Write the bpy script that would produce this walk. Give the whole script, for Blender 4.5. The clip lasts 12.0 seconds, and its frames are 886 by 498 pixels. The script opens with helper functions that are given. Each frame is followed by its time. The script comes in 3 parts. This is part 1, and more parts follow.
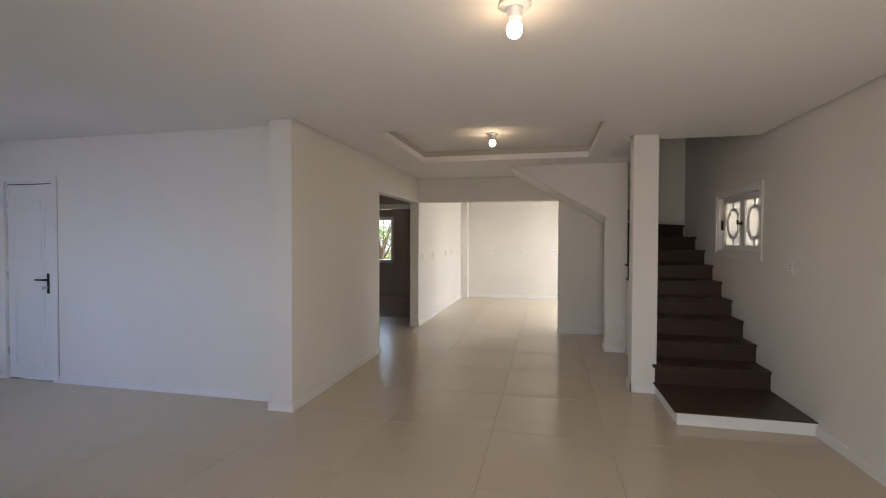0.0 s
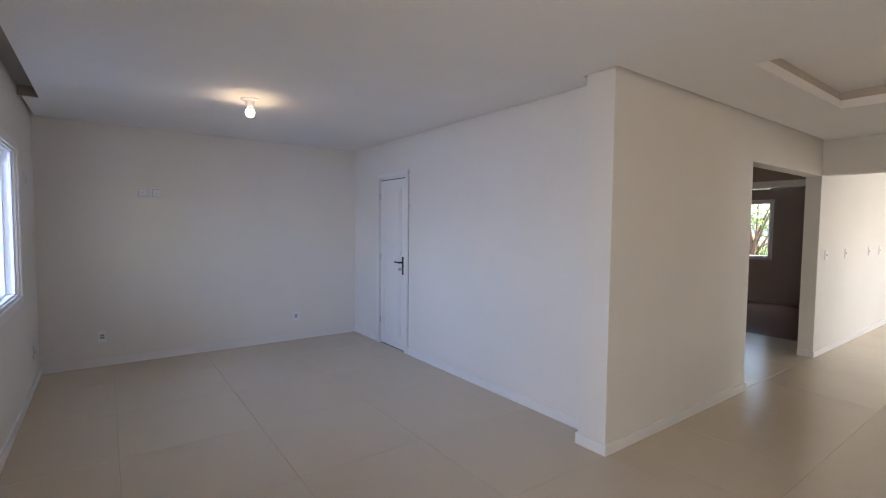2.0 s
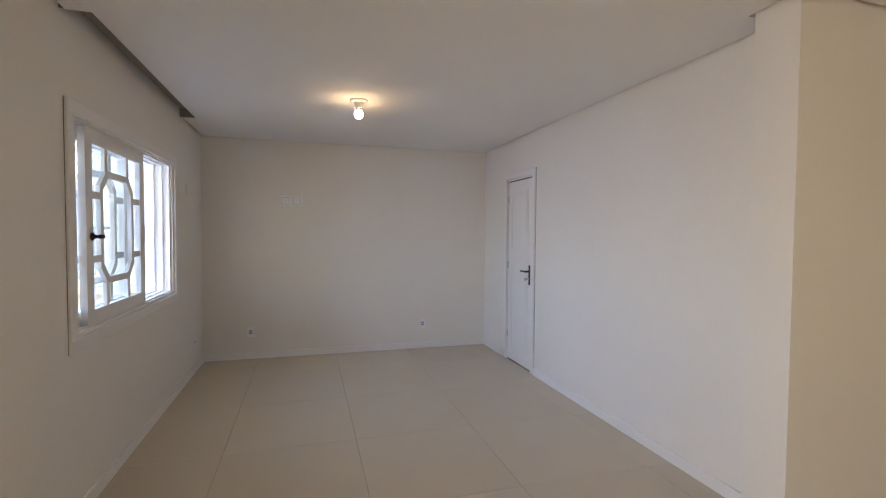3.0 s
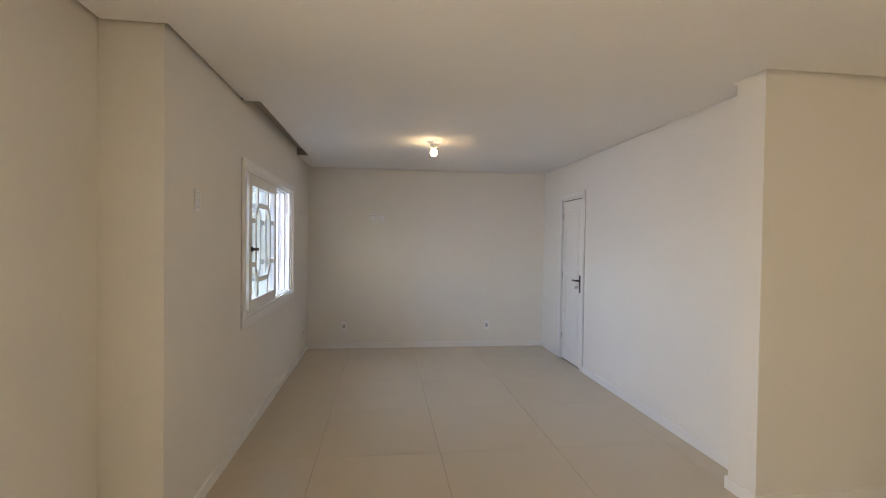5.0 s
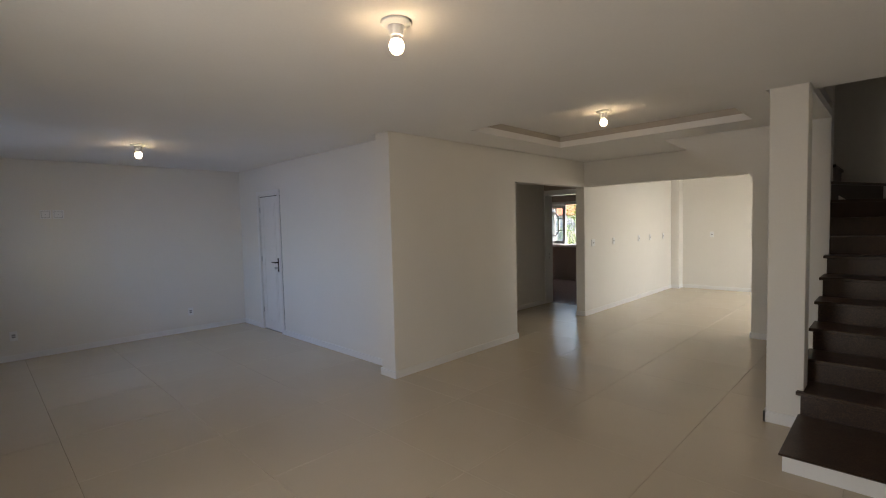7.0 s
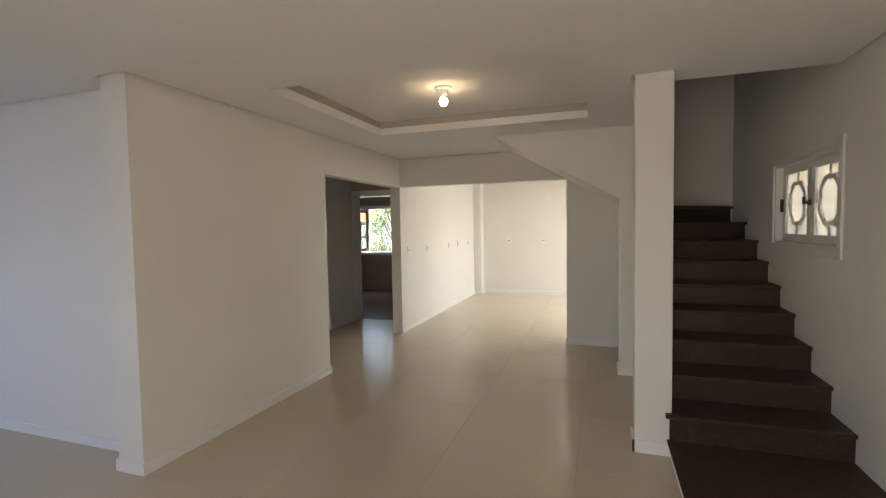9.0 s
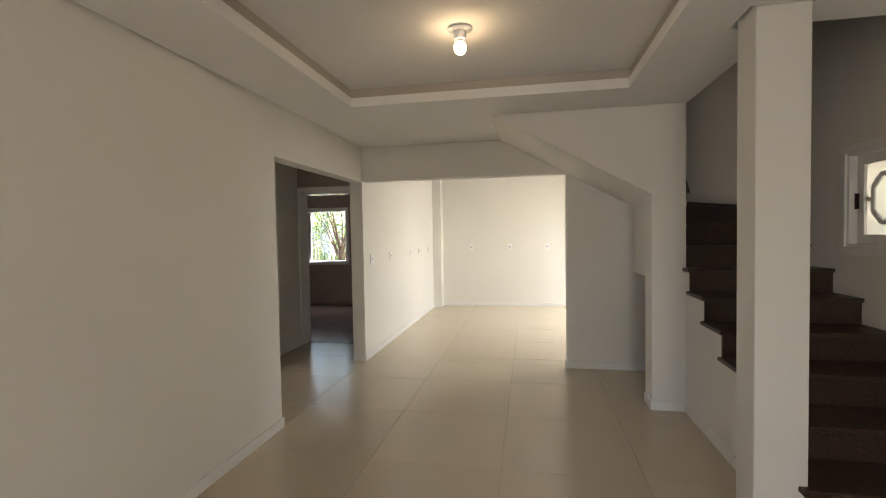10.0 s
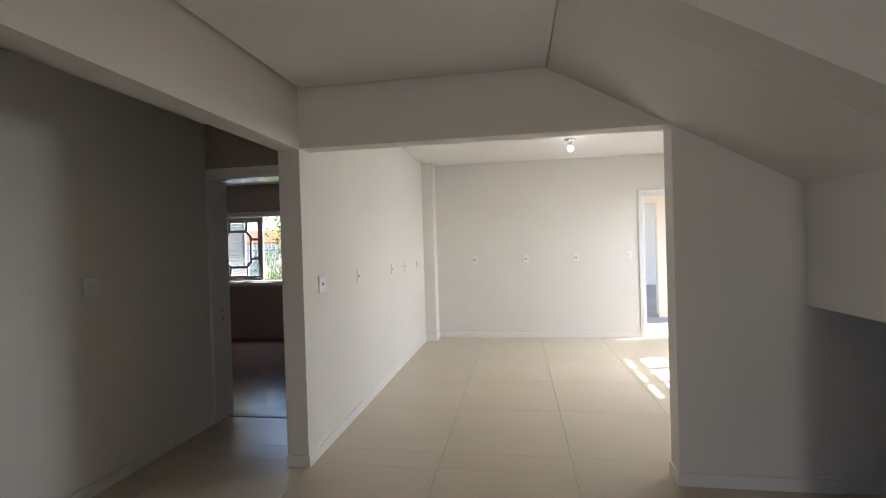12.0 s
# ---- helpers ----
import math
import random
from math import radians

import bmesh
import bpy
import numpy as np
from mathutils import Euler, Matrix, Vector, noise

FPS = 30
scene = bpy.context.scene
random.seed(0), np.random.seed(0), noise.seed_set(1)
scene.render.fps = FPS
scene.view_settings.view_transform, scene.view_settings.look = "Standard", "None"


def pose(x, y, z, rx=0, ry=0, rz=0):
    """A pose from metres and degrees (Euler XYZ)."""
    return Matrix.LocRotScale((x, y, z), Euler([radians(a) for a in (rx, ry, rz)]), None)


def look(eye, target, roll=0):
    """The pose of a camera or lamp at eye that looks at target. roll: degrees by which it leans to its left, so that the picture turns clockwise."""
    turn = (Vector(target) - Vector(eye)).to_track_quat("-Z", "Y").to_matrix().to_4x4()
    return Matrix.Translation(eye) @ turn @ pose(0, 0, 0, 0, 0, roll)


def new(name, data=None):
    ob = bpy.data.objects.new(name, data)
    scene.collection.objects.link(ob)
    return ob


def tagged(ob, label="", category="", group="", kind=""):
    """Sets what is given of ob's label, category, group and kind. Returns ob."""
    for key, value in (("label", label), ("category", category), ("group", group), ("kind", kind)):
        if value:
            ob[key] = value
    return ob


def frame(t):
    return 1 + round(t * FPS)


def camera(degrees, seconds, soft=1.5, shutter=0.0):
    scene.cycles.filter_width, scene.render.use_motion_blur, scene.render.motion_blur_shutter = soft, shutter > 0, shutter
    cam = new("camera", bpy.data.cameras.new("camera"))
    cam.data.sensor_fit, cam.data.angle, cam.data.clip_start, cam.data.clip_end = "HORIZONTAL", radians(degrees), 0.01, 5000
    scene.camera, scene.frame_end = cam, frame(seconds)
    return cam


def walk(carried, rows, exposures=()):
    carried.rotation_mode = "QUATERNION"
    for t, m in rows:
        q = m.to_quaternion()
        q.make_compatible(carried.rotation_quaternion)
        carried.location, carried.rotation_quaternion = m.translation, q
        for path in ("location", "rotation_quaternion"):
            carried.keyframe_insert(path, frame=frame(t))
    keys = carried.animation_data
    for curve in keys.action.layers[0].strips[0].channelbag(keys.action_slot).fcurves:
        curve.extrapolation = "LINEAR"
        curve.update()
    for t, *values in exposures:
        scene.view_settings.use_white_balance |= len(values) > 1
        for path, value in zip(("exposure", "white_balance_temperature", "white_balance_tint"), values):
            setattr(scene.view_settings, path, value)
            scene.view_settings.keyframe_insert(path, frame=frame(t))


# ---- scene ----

# camera and walk
cam = camera(87.4, 12.0, soft=1.1)
PATH = [
    (0, (2.132, -3.597, 1.496), (1.697, -1.646, 1.454), 0.2),
    (0.5, (2.108, -3.504, 1.493), (1.34, -1.658, 1.425), 0.6),
    (1, (2.01, -3.239, 1.513), (0.932, -1.557, 1.43), 0.6),
    (1.5, (1.91, -2.965, 1.511), (0.541, -1.51, 1.413), 0.6),
    (2, (1.775, -2.632, 1.51), (0.161, -1.455, 1.406), 0.6),
    (2.5, (1.589, -2.349, 1.496), (-0.209, -1.478, 1.404), 0.6),
    (3, (1.524, -2.056, 1.468), (-0.394, -1.493, 1.397), 0.4),
    (3.5, (1.443, -1.916, 1.486), (-0.532, -1.603, 1.432), 0.7),
    (3.7, (1.45, -1.896, 1.488), (-0.535, -1.659, 1.442), 0.9),
    (5.3, (2.704, -2.276, 1.524), (0.723, -2.003, 1.498), 0.7),
    (5.5, (2.896, -2.372, 1.523), (0.929, -2.016, 1.496), 0.6),
    (6, (3.33, -2.634, 1.53), (1.444, -1.971, 1.485), -0.3),
    (6.5, (3.568, -2.881, 1.543), (1.893, -1.791, 1.463), -1.0),
    (7, (3.661, -2.98, 1.582), (2.26, -1.557, 1.472), -1.4),
    (7.5, (3.637, -2.959, 1.597), (2.498, -1.319, 1.479), -1.4),
    (7.7, (3.603, -2.914, 1.599), (2.554, -1.216, 1.477), -1.4),
    (9.5, (2.306, -1.644, 1.519), (1.791, 0.287, 1.438), -0.9),
    (10, (1.92, -1.157, 1.5), (1.555, 0.809, 1.432), -1.0),
    (10.5, (1.652, -0.574, 1.493), (1.405, 1.41, 1.431), -1.1),
    (11, (1.489, 0.03, 1.486), (1.321, 2.023, 1.431), -1.3),
    (11.5, (1.461, 0.632, 1.461), (1.291, 2.625, 1.422), -1.5),
    (12, (1.413, 1.144, 1.459), (1.096, 3.119, 1.439), -1.7),
]
walk(cam, [(t, look(eye, target, roll)) for t, eye, target, roll in PATH],
     exposures=[(0.0, 2.36, 6600, 17), (1.0, 2.28, 6450, 17), (1.5, 2.4, 6400, 16), (2.5, 2.78, 6850, 18), (3.5, 2.78, 8350, 15), (3.7, 2.78, 8400, 15), (5.5, 2.88, 7800, 12), (6.0, 2.6, 7400, 11), (6.5, 2.02, 7000, 13), (7.0, 2.04, 6850, 13), (7.5, 2.24, 6700, 12), (9.5, 2.5, 6900, 12), (10.5, 2.43, 6800, 12), (11.0, 2.33, 6500, 11), (11.5, 2.40, 6500, 10), (12.0, 2.02, 6200, 15)])

# world, sun and large lights
SUN_EL, SUN_AZ = radians(47.5), radians(74)      # azimuth from +y towards +x
world = bpy.data.worlds.new("sky")
scene.world = world
world.use_nodes = True
wn = world.node_tree.nodes
sky = wn.new("ShaderNodeTexSky")
sky.sky_type, sky.sun_disc, sky.sun_elevation, sky.sun_rotation = "NISHITA", False, SUN_EL, SUN_AZ
world.node_tree.links.new(sky.outputs[0], wn["Background"].inputs[0])
wn["Background"].inputs[1].default_value = 0.15
sun = new("sun", bpy.data.lights.new("sun", "SUN"))
sun.data.energy, sun.data.angle, sun.data.color = 5.0, radians(0.5), (1.0, 0.93, 0.84)
sun.matrix_world = look((0, 0, 0), (-math.sin(SUN_AZ) * math.cos(SUN_EL), -math.cos(SUN_AZ) * math.cos(SUN_EL), -math.sin(SUN_EL)))
sun.location = (12, 4, 14)


def window_light(name, centre, target, w, h, watts, colour):
    """Sky light entering by an opening."""
    ob = new(name, bpy.data.lights.new(name, "AREA"))
    ob.data.shape, ob.data.size, ob.data.size_y, ob.data.energy, ob.data.color = "RECTANGLE", w, h, watts, colour
    ob.matrix_world = look(centre, target)
    return ob


window_light("front_window_light", (-2.65, -4.6, 1.9), (-1.8, -0.2, 0.85), 2.6, 1.1, 27, (0.35, 0.54, 1.0))
window_light("entrance_light", (2.42, -3.72, 1.1), (2.3, 0, 0.9), 0.78, 1.9, 5.7, (1.0, 0.91, 0.81))
window_light("kitchen_window_light", (4.95, 6.75, 1.95), (0, 6.45, -4.2), 1.5, 1.05, 57, (0.96, 1.0, 1.0))
window_light("bedroom_window_light", (-2.8, 8.95, 2.65), (-2.6, 6.2, 0.4), 1.7, 0.8, 14, (0.55, 0.72, 1.0))


# ---- materials ----
def material(name):
    m = bpy.data.materials.new(name)
    m.use_nodes = True
    nt = m.node_tree
    return m, nt, nt.nodes["Principled BSDF"]


def noise_ramp(nt, scale, detail, lo, hi, coord="Object", rough=0.55):
    tc = nt.nodes.new("ShaderNodeTexCoord")
    n = nt.nodes.new("ShaderNodeTexNoise")
    n.inputs["Scale"].default_value, n.inputs["Detail"].default_value, n.inputs["Roughness"].default_value = scale, detail, rough
    nt.links.new(tc.outputs[coord], n.inputs["Vector"])
    r = nt.nodes.new("ShaderNodeMapRange")
    r.inputs["From Min"].default_value, r.inputs["From Max"].default_value = 0.15, 0.85
    r.inputs["To Min"].default_value, r.inputs["To Max"].default_value = lo, hi
    nt.links.new(n.outputs["Fac"], r.inputs["Value"])
    return r.outputs["Result"]


def tint(nt, colour, fac):
    """colour times a grey factor socket."""
    mix = nt.nodes.new("ShaderNodeVectorMath")
    mix.operation = "SCALE"
    mix.inputs[0].default_value = colour
    nt.links.new(fac, mix.inputs["Scale"])
    return mix.outputs["Vector"]


def product(nt, a, b):
    m = nt.nodes.new("ShaderNodeMath")
    m.operation = "MULTIPLY"
    nt.links.new(a, m.inputs[0])
    nt.links.new(b, m.inputs[1])
    return m.outputs[0]


def bump(nt, p, height, strength, distance):
    b = nt.nodes.new("ShaderNodeBump")
    b.inputs["Strength"].default_value, b.inputs["Distance"].default_value = strength, distance
    nt.links.new(height, b.inputs["Height"])
    nt.links.new(b.outputs["Normal"], p.inputs["Normal"])


def surface(name, colour, rough, big=(1.2, 0.97, 1.03), fine=(60, 0.98, 1.02), relief=(220, 0.15, 0.001), metal=0.0, rough_var=0.04, coat=0.0):
    """A painted or solid surface: colour varied at two scales, uneven gloss, fine relief."""
    m, nt, p = material(name)
    f = product(nt, noise_ramp(nt, big[0], 4, big[1], big[2]), noise_ramp(nt, fine[0], 3, fine[1], fine[2]))
    nt.links.new(tint(nt, colour, f), p.inputs["Base Color"])
    nt.links.new(noise_ramp(nt, 3.0, 4, rough - rough_var, rough + rough_var), p.inputs["Roughness"])
    p.inputs["Metallic"].default_value = metal
    p.inputs["Coat Weight"].default_value = coat
    if relief:
        bump(nt, p, noise_ramp(nt, relief[0], 3, 0, 1), relief[1], relief[2])
    return m


# off-white bedroom paint, darkened so that the room's shade is in the colour
SHADED_PAINT = surface("shaded_room_paint", (0.40, 0.325, 0.275), 0.6, relief=(150, 0.25, 0.0012))
ENAMEL = surface("gloss_enamel", (0.82, 0.81, 0.79), 0.14, relief=None, rough_var=0.03)
# dark grey standing in for the shade in the ceiling gap
GAP_SHADE = surface("ceiling_gap_shade", (0.20, 0.19, 0.175), 0.8, relief=(70, 0.2, 0.001))
# grey that puts the curtain recess's shade into its lining
RECESS_SHADE = surface("recess_shade", (0.36, 0.33, 0.29), 0.9, relief=(60, 0.3, 0.002))
BROWN_BOARD = surface("brown_boards", (0.22, 0.13, 0.08), 0.7, relief=(40, 0.3, 0.002))
# near-black for strips that draw the shade of narrow joinery gaps
SHADOW = surface("dark_gap_shade", (0.05, 0.042, 0.035), 0.8, relief=None)
COVE = surface("grey_beige_edge", (0.50, 0.455, 0.405), 0.9, relief=(60, 0.3, 0.002))
WALL = surface("wall_paint", (0.80, 0.775, 0.725), 0.62, relief=(150, 0.25, 0.0012))
CEIL = surface("ceiling_paint", (0.86, 0.85, 0.835), 0.8, relief=(90, 0.12, 0.001))
SKIRT = surface("skirting_paint", (0.82, 0.81, 0.79), 0.4, relief=(120, 0.1, 0.001))
LACQUER = surface("white_lacquer", (0.82, 0.81, 0.79), 0.36, fine=(30, 0.975, 1.01), relief=(25, 0.05, 0.001))
PLASTIC = surface("white_plastic", (0.84, 0.845, 0.85), 0.35, relief=None)
INSERT = surface("socket_insert", (0.42, 0.42, 0.43), 0.4, relief=None)
SOCKET = surface("socket_grey", (0.20, 0.20, 0.21), 0.45, relief=None)
BRONZE = surface("dark_bronze", (0.045, 0.035, 0.028), 0.38, metal=0.8, relief=(80, 0.1, 0.0005))
STEEL = surface("brushed_steel", (0.55, 0.55, 0.56), 0.35, metal=1.0, relief=None)
# cream warmed towards peach for the sunlight bounced off the paving
CREAM_BOUNCE = surface("cream_bounce_paint", (0.84, 0.71, 0.55), 0.7, relief=(120, 0.25, 0.0015))
STEEL_PAINT = surface("grey_metal_paint", (0.34, 0.35, 0.37), 0.5, relief=None)
GROUT = surface("grout", (0.55, 0.472, 0.362), 0.9, relief=(300, 0.3, 0.001))
LAMINATE = surface("dark_laminate", (0.20, 0.115, 0.078), 0.16, big=(2.0, 0.8, 1.2), relief=(120, 0.05, 0.0005))
CONCRETE = surface("outside_paving", (0.36, 0.35, 0.33), 0.85, big=(0.6, 0.8, 1.2), relief=(60, 0.4, 0.004))
EARTH = surface("garden_ground", (0.15, 0.135, 0.10), 0.95, big=(0.4, 0.75, 1.25), relief=(25, 0.6, 0.01))
ROOFTILE = surface("roof_clay", (0.42, 0.16, 0.09), 0.8, big=(2.0, 0.75, 1.2), relief=(40, 0.3, 0.003))
BARK = surface("bark", (0.16, 0.115, 0.08), 0.9, big=(6, 0.7, 1.3), relief=(30, 0.8, 0.01))
PLASTER_OUT = surface("outside_plaster", (0.74, 0.73, 0.70), 0.8, relief=(80, 0.3, 0.002))


def tile_material():
    m, nt, p = material("porcelain_tile")
    info = nt.nodes.new("ShaderNodeObjectInfo")
    r = nt.nodes.new("ShaderNodeMapRange")
    r.inputs["To Min"].default_value, r.inputs["To Max"].default_value = 0.982, 1.016
    nt.links.new(info.outputs["Random"], r.inputs["Value"])
    f = product(nt, product(nt, noise_ramp(nt, 1.6, 5, 0.96, 1.04), noise_ramp(nt, 70, 3, 0.98, 1.02)), r.outputs["Result"])
    nt.links.new(tint(nt, (0.60, 0.515, 0.395), f), p.inputs["Base Color"])
    nt.links.new(noise_ramp(nt, 2.2, 5, 0.17, 0.25), p.inputs["Roughness"])
    return m


TILE = tile_material()


def granite_material():
    m, nt, p = material("brown_granite")
    tc = nt.nodes.new("ShaderNodeTexCoord")
    v = nt.nodes.new("ShaderNodeTexVoronoi")
    v.inputs["Scale"].default_value = 230
    nt.links.new(tc.outputs["Object"], v.inputs["Vector"])
    ramp = nt.nodes.new("ShaderNodeValToRGB")
    e = ramp.color_ramp.elements
    e[0].position, e[0].color = 0.0, (0.026, 0.017, 0.013, 1)
    e[1].position, e[1].color = 1.0, (0.115, 0.068, 0.045, 1)
    mid = ramp.color_ramp.elements.new(0.55)
    mid.color = (0.058, 0.035, 0.024, 1)
    sep = nt.nodes.new("ShaderNodeSeparateColor")
    nt.links.new(v.outputs["Color"], sep.inputs[0])
    nt.links.new(product(nt, sep.outputs[0], noise_ramp(nt, 9, 4, 0.6, 1.1)), ramp.inputs["Fac"])
    nt.links.new(ramp.outputs["Color"], p.inputs["Base Color"])
    p.inputs["Specular IOR Level"].default_value = 0.32
    nt.links.new(noise_ramp(nt, 14, 4, 0.29, 0.42), p.inputs["Roughness"])
    return m


GRANITE = granite_material()


def glass_material(name, colour, gloss, clear=True):
    m, nt, p = material(name)
    nt.nodes.remove(p)
    out = nt.nodes["Material Output"]
    a = nt.nodes.new("ShaderNodeBsdfTransparent" if clear else "ShaderNodeBsdfTranslucent")
    a.inputs["Color"].default_value = (*colour, 1)
    g = nt.nodes.new("ShaderNodeBsdfGlossy")
    g.inputs["Roughness"].default_value = 0.03
    lw = nt.nodes.new("ShaderNodeLayerWeight")
    lw.inputs["Blend"].default_value = 0.5
    pw = nt.nodes.new("ShaderNodeMath")
    pw.operation = "POWER"
    pw.inputs[1].default_value = 4.0
    nt.links.new(lw.outputs["Facing"], pw.inputs[0])
    sc = nt.nodes.new("ShaderNodeMath")
    sc.operation = "MULTIPLY_ADD"
    sc.inputs[1].default_value, sc.inputs[2].default_value = 0.5, gloss * 0.5
    nt.links.new(pw.outputs[0], sc.inputs[0])
    mix = nt.nodes.new("ShaderNodeMixShader")
    nt.links.new(sc.outputs[0], mix.inputs[0])
    nt.links.new(a.outputs[0], mix.inputs[1])
    nt.links.new(g.outputs[0], mix.inputs[2])
    nt.links.new(mix.outputs[0], out.inputs["Surface"])
    return m


GLASS = glass_material("window_glass", (0.94, 0.97, 0.97), 0.05)
FROST_CREAM = glass_material("cream_frosted_glass", (0.66, 0.662, 0.62), 0.05, clear=False)
FROST = glass_material("frosted_glass", (0.56, 0.69, 0.71), 0.05, clear=False)


def glow(name, colour, strength):
    m, nt, p = material(name)
    p.inputs["Base Color"].default_value = (0.9, 0.9, 0.88, 1)
    p.inputs["Emission Color"].default_value = (*colour, 1)
    p.inputs["Emission Strength"].default_value = strength
    return m


BULB = glow("lit_bulb", (1.0, 0.74, 0.44), 9.6)
BULB_COOL = glow("lit_bulb_cool", (1.0, 0.96, 0.9), 8)


def leaf_material():
    m, nt, p = material("leaves")
    g = nt.nodes.new("ShaderNodeNewGeometry")
    ramp = nt.nodes.new("ShaderNodeValToRGB")
    ramp.color_ramp.elements[0].color = (0.06, 0.13, 0.02, 1)
    ramp.color_ramp.elements[1].color = (0.20, 0.30, 0.05, 1)
    nt.links.new(g.outputs["Random Per Island"], ramp.inputs["Fac"])
    nt.links.new(ramp.outputs["Color"], p.inputs["Base Color"])
    p.inputs["Roughness"].default_value = 0.5
    return m


LEAF = leaf_material()


# ---- mesh helpers ----
def part(name, bm, mat, parent=None, label="", smooth=False):
    me = bpy.data.meshes.new(name)
    bmesh.ops.recalc_face_normals(bm, faces=bm.faces)
    bm.to_mesh(me)
    bm.free()
    me.materials.append(mat)
    if smooth:
        for f in me.polygons:
            f.use_smooth = True
    ob = new(name, me)
    ob.parent = parent
    if label:
        tagged(ob, label)
    return ob


def thing(name, label, category, group="", kind="", at=None):
    ob = new(name)
    if at is not None:
        ob.matrix_world = at
    return tagged(ob, label, category, group, kind)


def add_box(bm, x0, x1, y0, y1, z0, z1, bevel=0.0, seg=1):
    vs = [bm.verts.new((x, y, z)) for x in (x0, x1) for y in (y0, y1) for z in (z0, z1)]
    fs = [bm.faces.new([vs[i] for i in q]) for q in ((0, 1, 3, 2), (4, 6, 7, 5), (0, 4, 5, 1), (2, 3, 7, 6), (0, 2, 6, 4), (1, 5, 7, 3))]
    if bevel:
        bmesh.ops.recalc_face_normals(bm, faces=fs)
        bmesh.ops.bevel(bm, geom=list({e for f in fs for e in f.edges}), offset=bevel, segments=seg, affect="EDGES", profile=0.5)
    return bm


def box(x0, x1, y0, y1, z0, z1, bevel=0.0, seg=1):
    return add_box(bmesh.new(), x0, x1, y0, y1, z0, z1, bevel, seg)


def slab(u, v, w, holes, axes):
    """A solid w thick over the rectangle u by v with rectangular holes through it; axes: which world axes are u, v, w."""
    us = sorted({*u, *[c for h in holes for c in h[:2] if u[0] < c < u[1]]})
    vs = sorted({*v, *[c for h in holes for c in h[2:] if v[0] < c < v[1]]})

    def solid(i, j):
        if not (0 <= i < len(us) - 1 and 0 <= j < len(vs) - 1):
            return False
        a, b = (us[i] + us[i + 1]) / 2, (vs[j] + vs[j + 1]) / 2
        return not any(h[0] < a < h[1] and h[2] < b < h[3] for h in holes)

    bm, seen = bmesh.new(), {}

    def vert(a, b, c):
        key = (round(a, 5), round(b, 5), round(c, 5))
        if key not in seen:
            co = [0, 0, 0]
            for ax, val in zip(axes, (a, b, c)):
                co[ax] = val
            seen[key] = bm.verts.new(co)
        return seen[key]

    for i in range(len(us) - 1):
        for j in range(len(vs) - 1):
            if not solid(i, j):
                continue
            a0, a1, b0, b1 = us[i], us[i + 1], vs[j], vs[j + 1]
            for c in w:
                bm.faces.new([vert(a0, b0, c), vert(a1, b0, c), vert(a1, b1, c), vert(a0, b1, c)])
            for di, dj, p, q in ((-1, 0, (a0, b0), (a0, b1)), (1, 0, (a1, b0), (a1, b1)), (0, -1, (a0, b0), (a1, b0)), (0, 1, (a0, b1), (a1, b1))):
                if not solid(i + di, j + dj):
                    bm.faces.new([vert(*p, w[0]), vert(*q, w[0]), vert(*q, w[1]), vert(*p, w[1])])
    return bm


def prism(points, y0, y1, axis=1):
    """A polygon in x,z (axis 1), y,z (axis 0) or x,y (axis 2) drawn out along the axis."""
    bm = bmesh.new()

    def co(a, b, c):
        return (a, c, b) if axis == 1 else (c, a, b) if axis == 0 else (a, b, c)

    lo = [bm.verts.new(co(a, b, y0)) for a, b in points]
    hi = [bm.verts.new(co(a, b, y1)) for a, b in points]
    bm.faces.new(lo)
    bm.faces.new(hi[::-1])
    for i in range(len(points)):
        k = (i + 1) % len(points)
        bm.faces.new([lo[i], lo[k], hi[k], hi[i]])
    return bm


def lathe(profile, n=24, bm=None, centre=(0, 0, 0)):
    """A body of revolution about z from (radius, height) pairs."""
    bm = bm or bmesh.new()
    rings = []
    for r, z in profile:
        rings.append([bm.verts.new((centre[0] + r * math.cos(2 * math.pi * k / n), centre[1] + r * math.sin(2 * math.pi * k / n), centre[2] + z)) for k in range(n)])
    for a, b in zip(rings, rings[1:]):
        for k in range(n):
            bm.faces.new([a[k], a[(k + 1) % n], b[(k + 1) % n], b[k]])
    bm.faces.new(rings[0][::-1])
    bm.faces.new(rings[-1])
    return bm


def structure(name, bm, mat, label, category="wall"):
    return tagged(part(name, bm, mat), label, category, kind="structure")


# ---- the shell ----
H, TOP = 2.514, 2.655       # ceiling panel, slab above it
KH = 2.685                  # kitchen ceiling
XR = 4.166                  # wall beside the stairs
UP = 5.0                    # upper storey


def wall_x(name, x0, x1, y0, y1, z0, z1, holes, label):
    """A wall across x (faces -y and +y are its sides): x, z rectangle, y thickness."""
    return structure(name, slab((x0, x1), (z0, z1), (y0, y1), holes, (0, 2, 1)), WALL, label)


def wall_y(name, x0, x1, y0, y1, z0, z1, holes, label):
    return structure(name, slab((y0, y1), (z0, z1), (x0, x1), holes, (1, 2, 0)), WALL, label)


wall_y("wall_west", -4.33, -4.18, -3.40, 0.33, -0.1, TOP, [], "off-white painted end wall of the living room")
wall_x("wall_south_window", -4.18, -0.15, -3.40, -3.18, -0.1, TOP, [(-3.05, -1.22, 0.915, 2.06)], "off-white painted front wall with a window")
structure("wall_pier", box(-0.15, 0.05, -3.65, -3.18, -0.1, TOP), WALL, "off-white painted pier where the front wall steps back")
wall_x("wall_south_entrance", 0.05, XR, -3.65, -3.47, -0.1, TOP, [(1.17, 2.82, -0.2, 2.085)], "off-white painted wall round the entrance door")
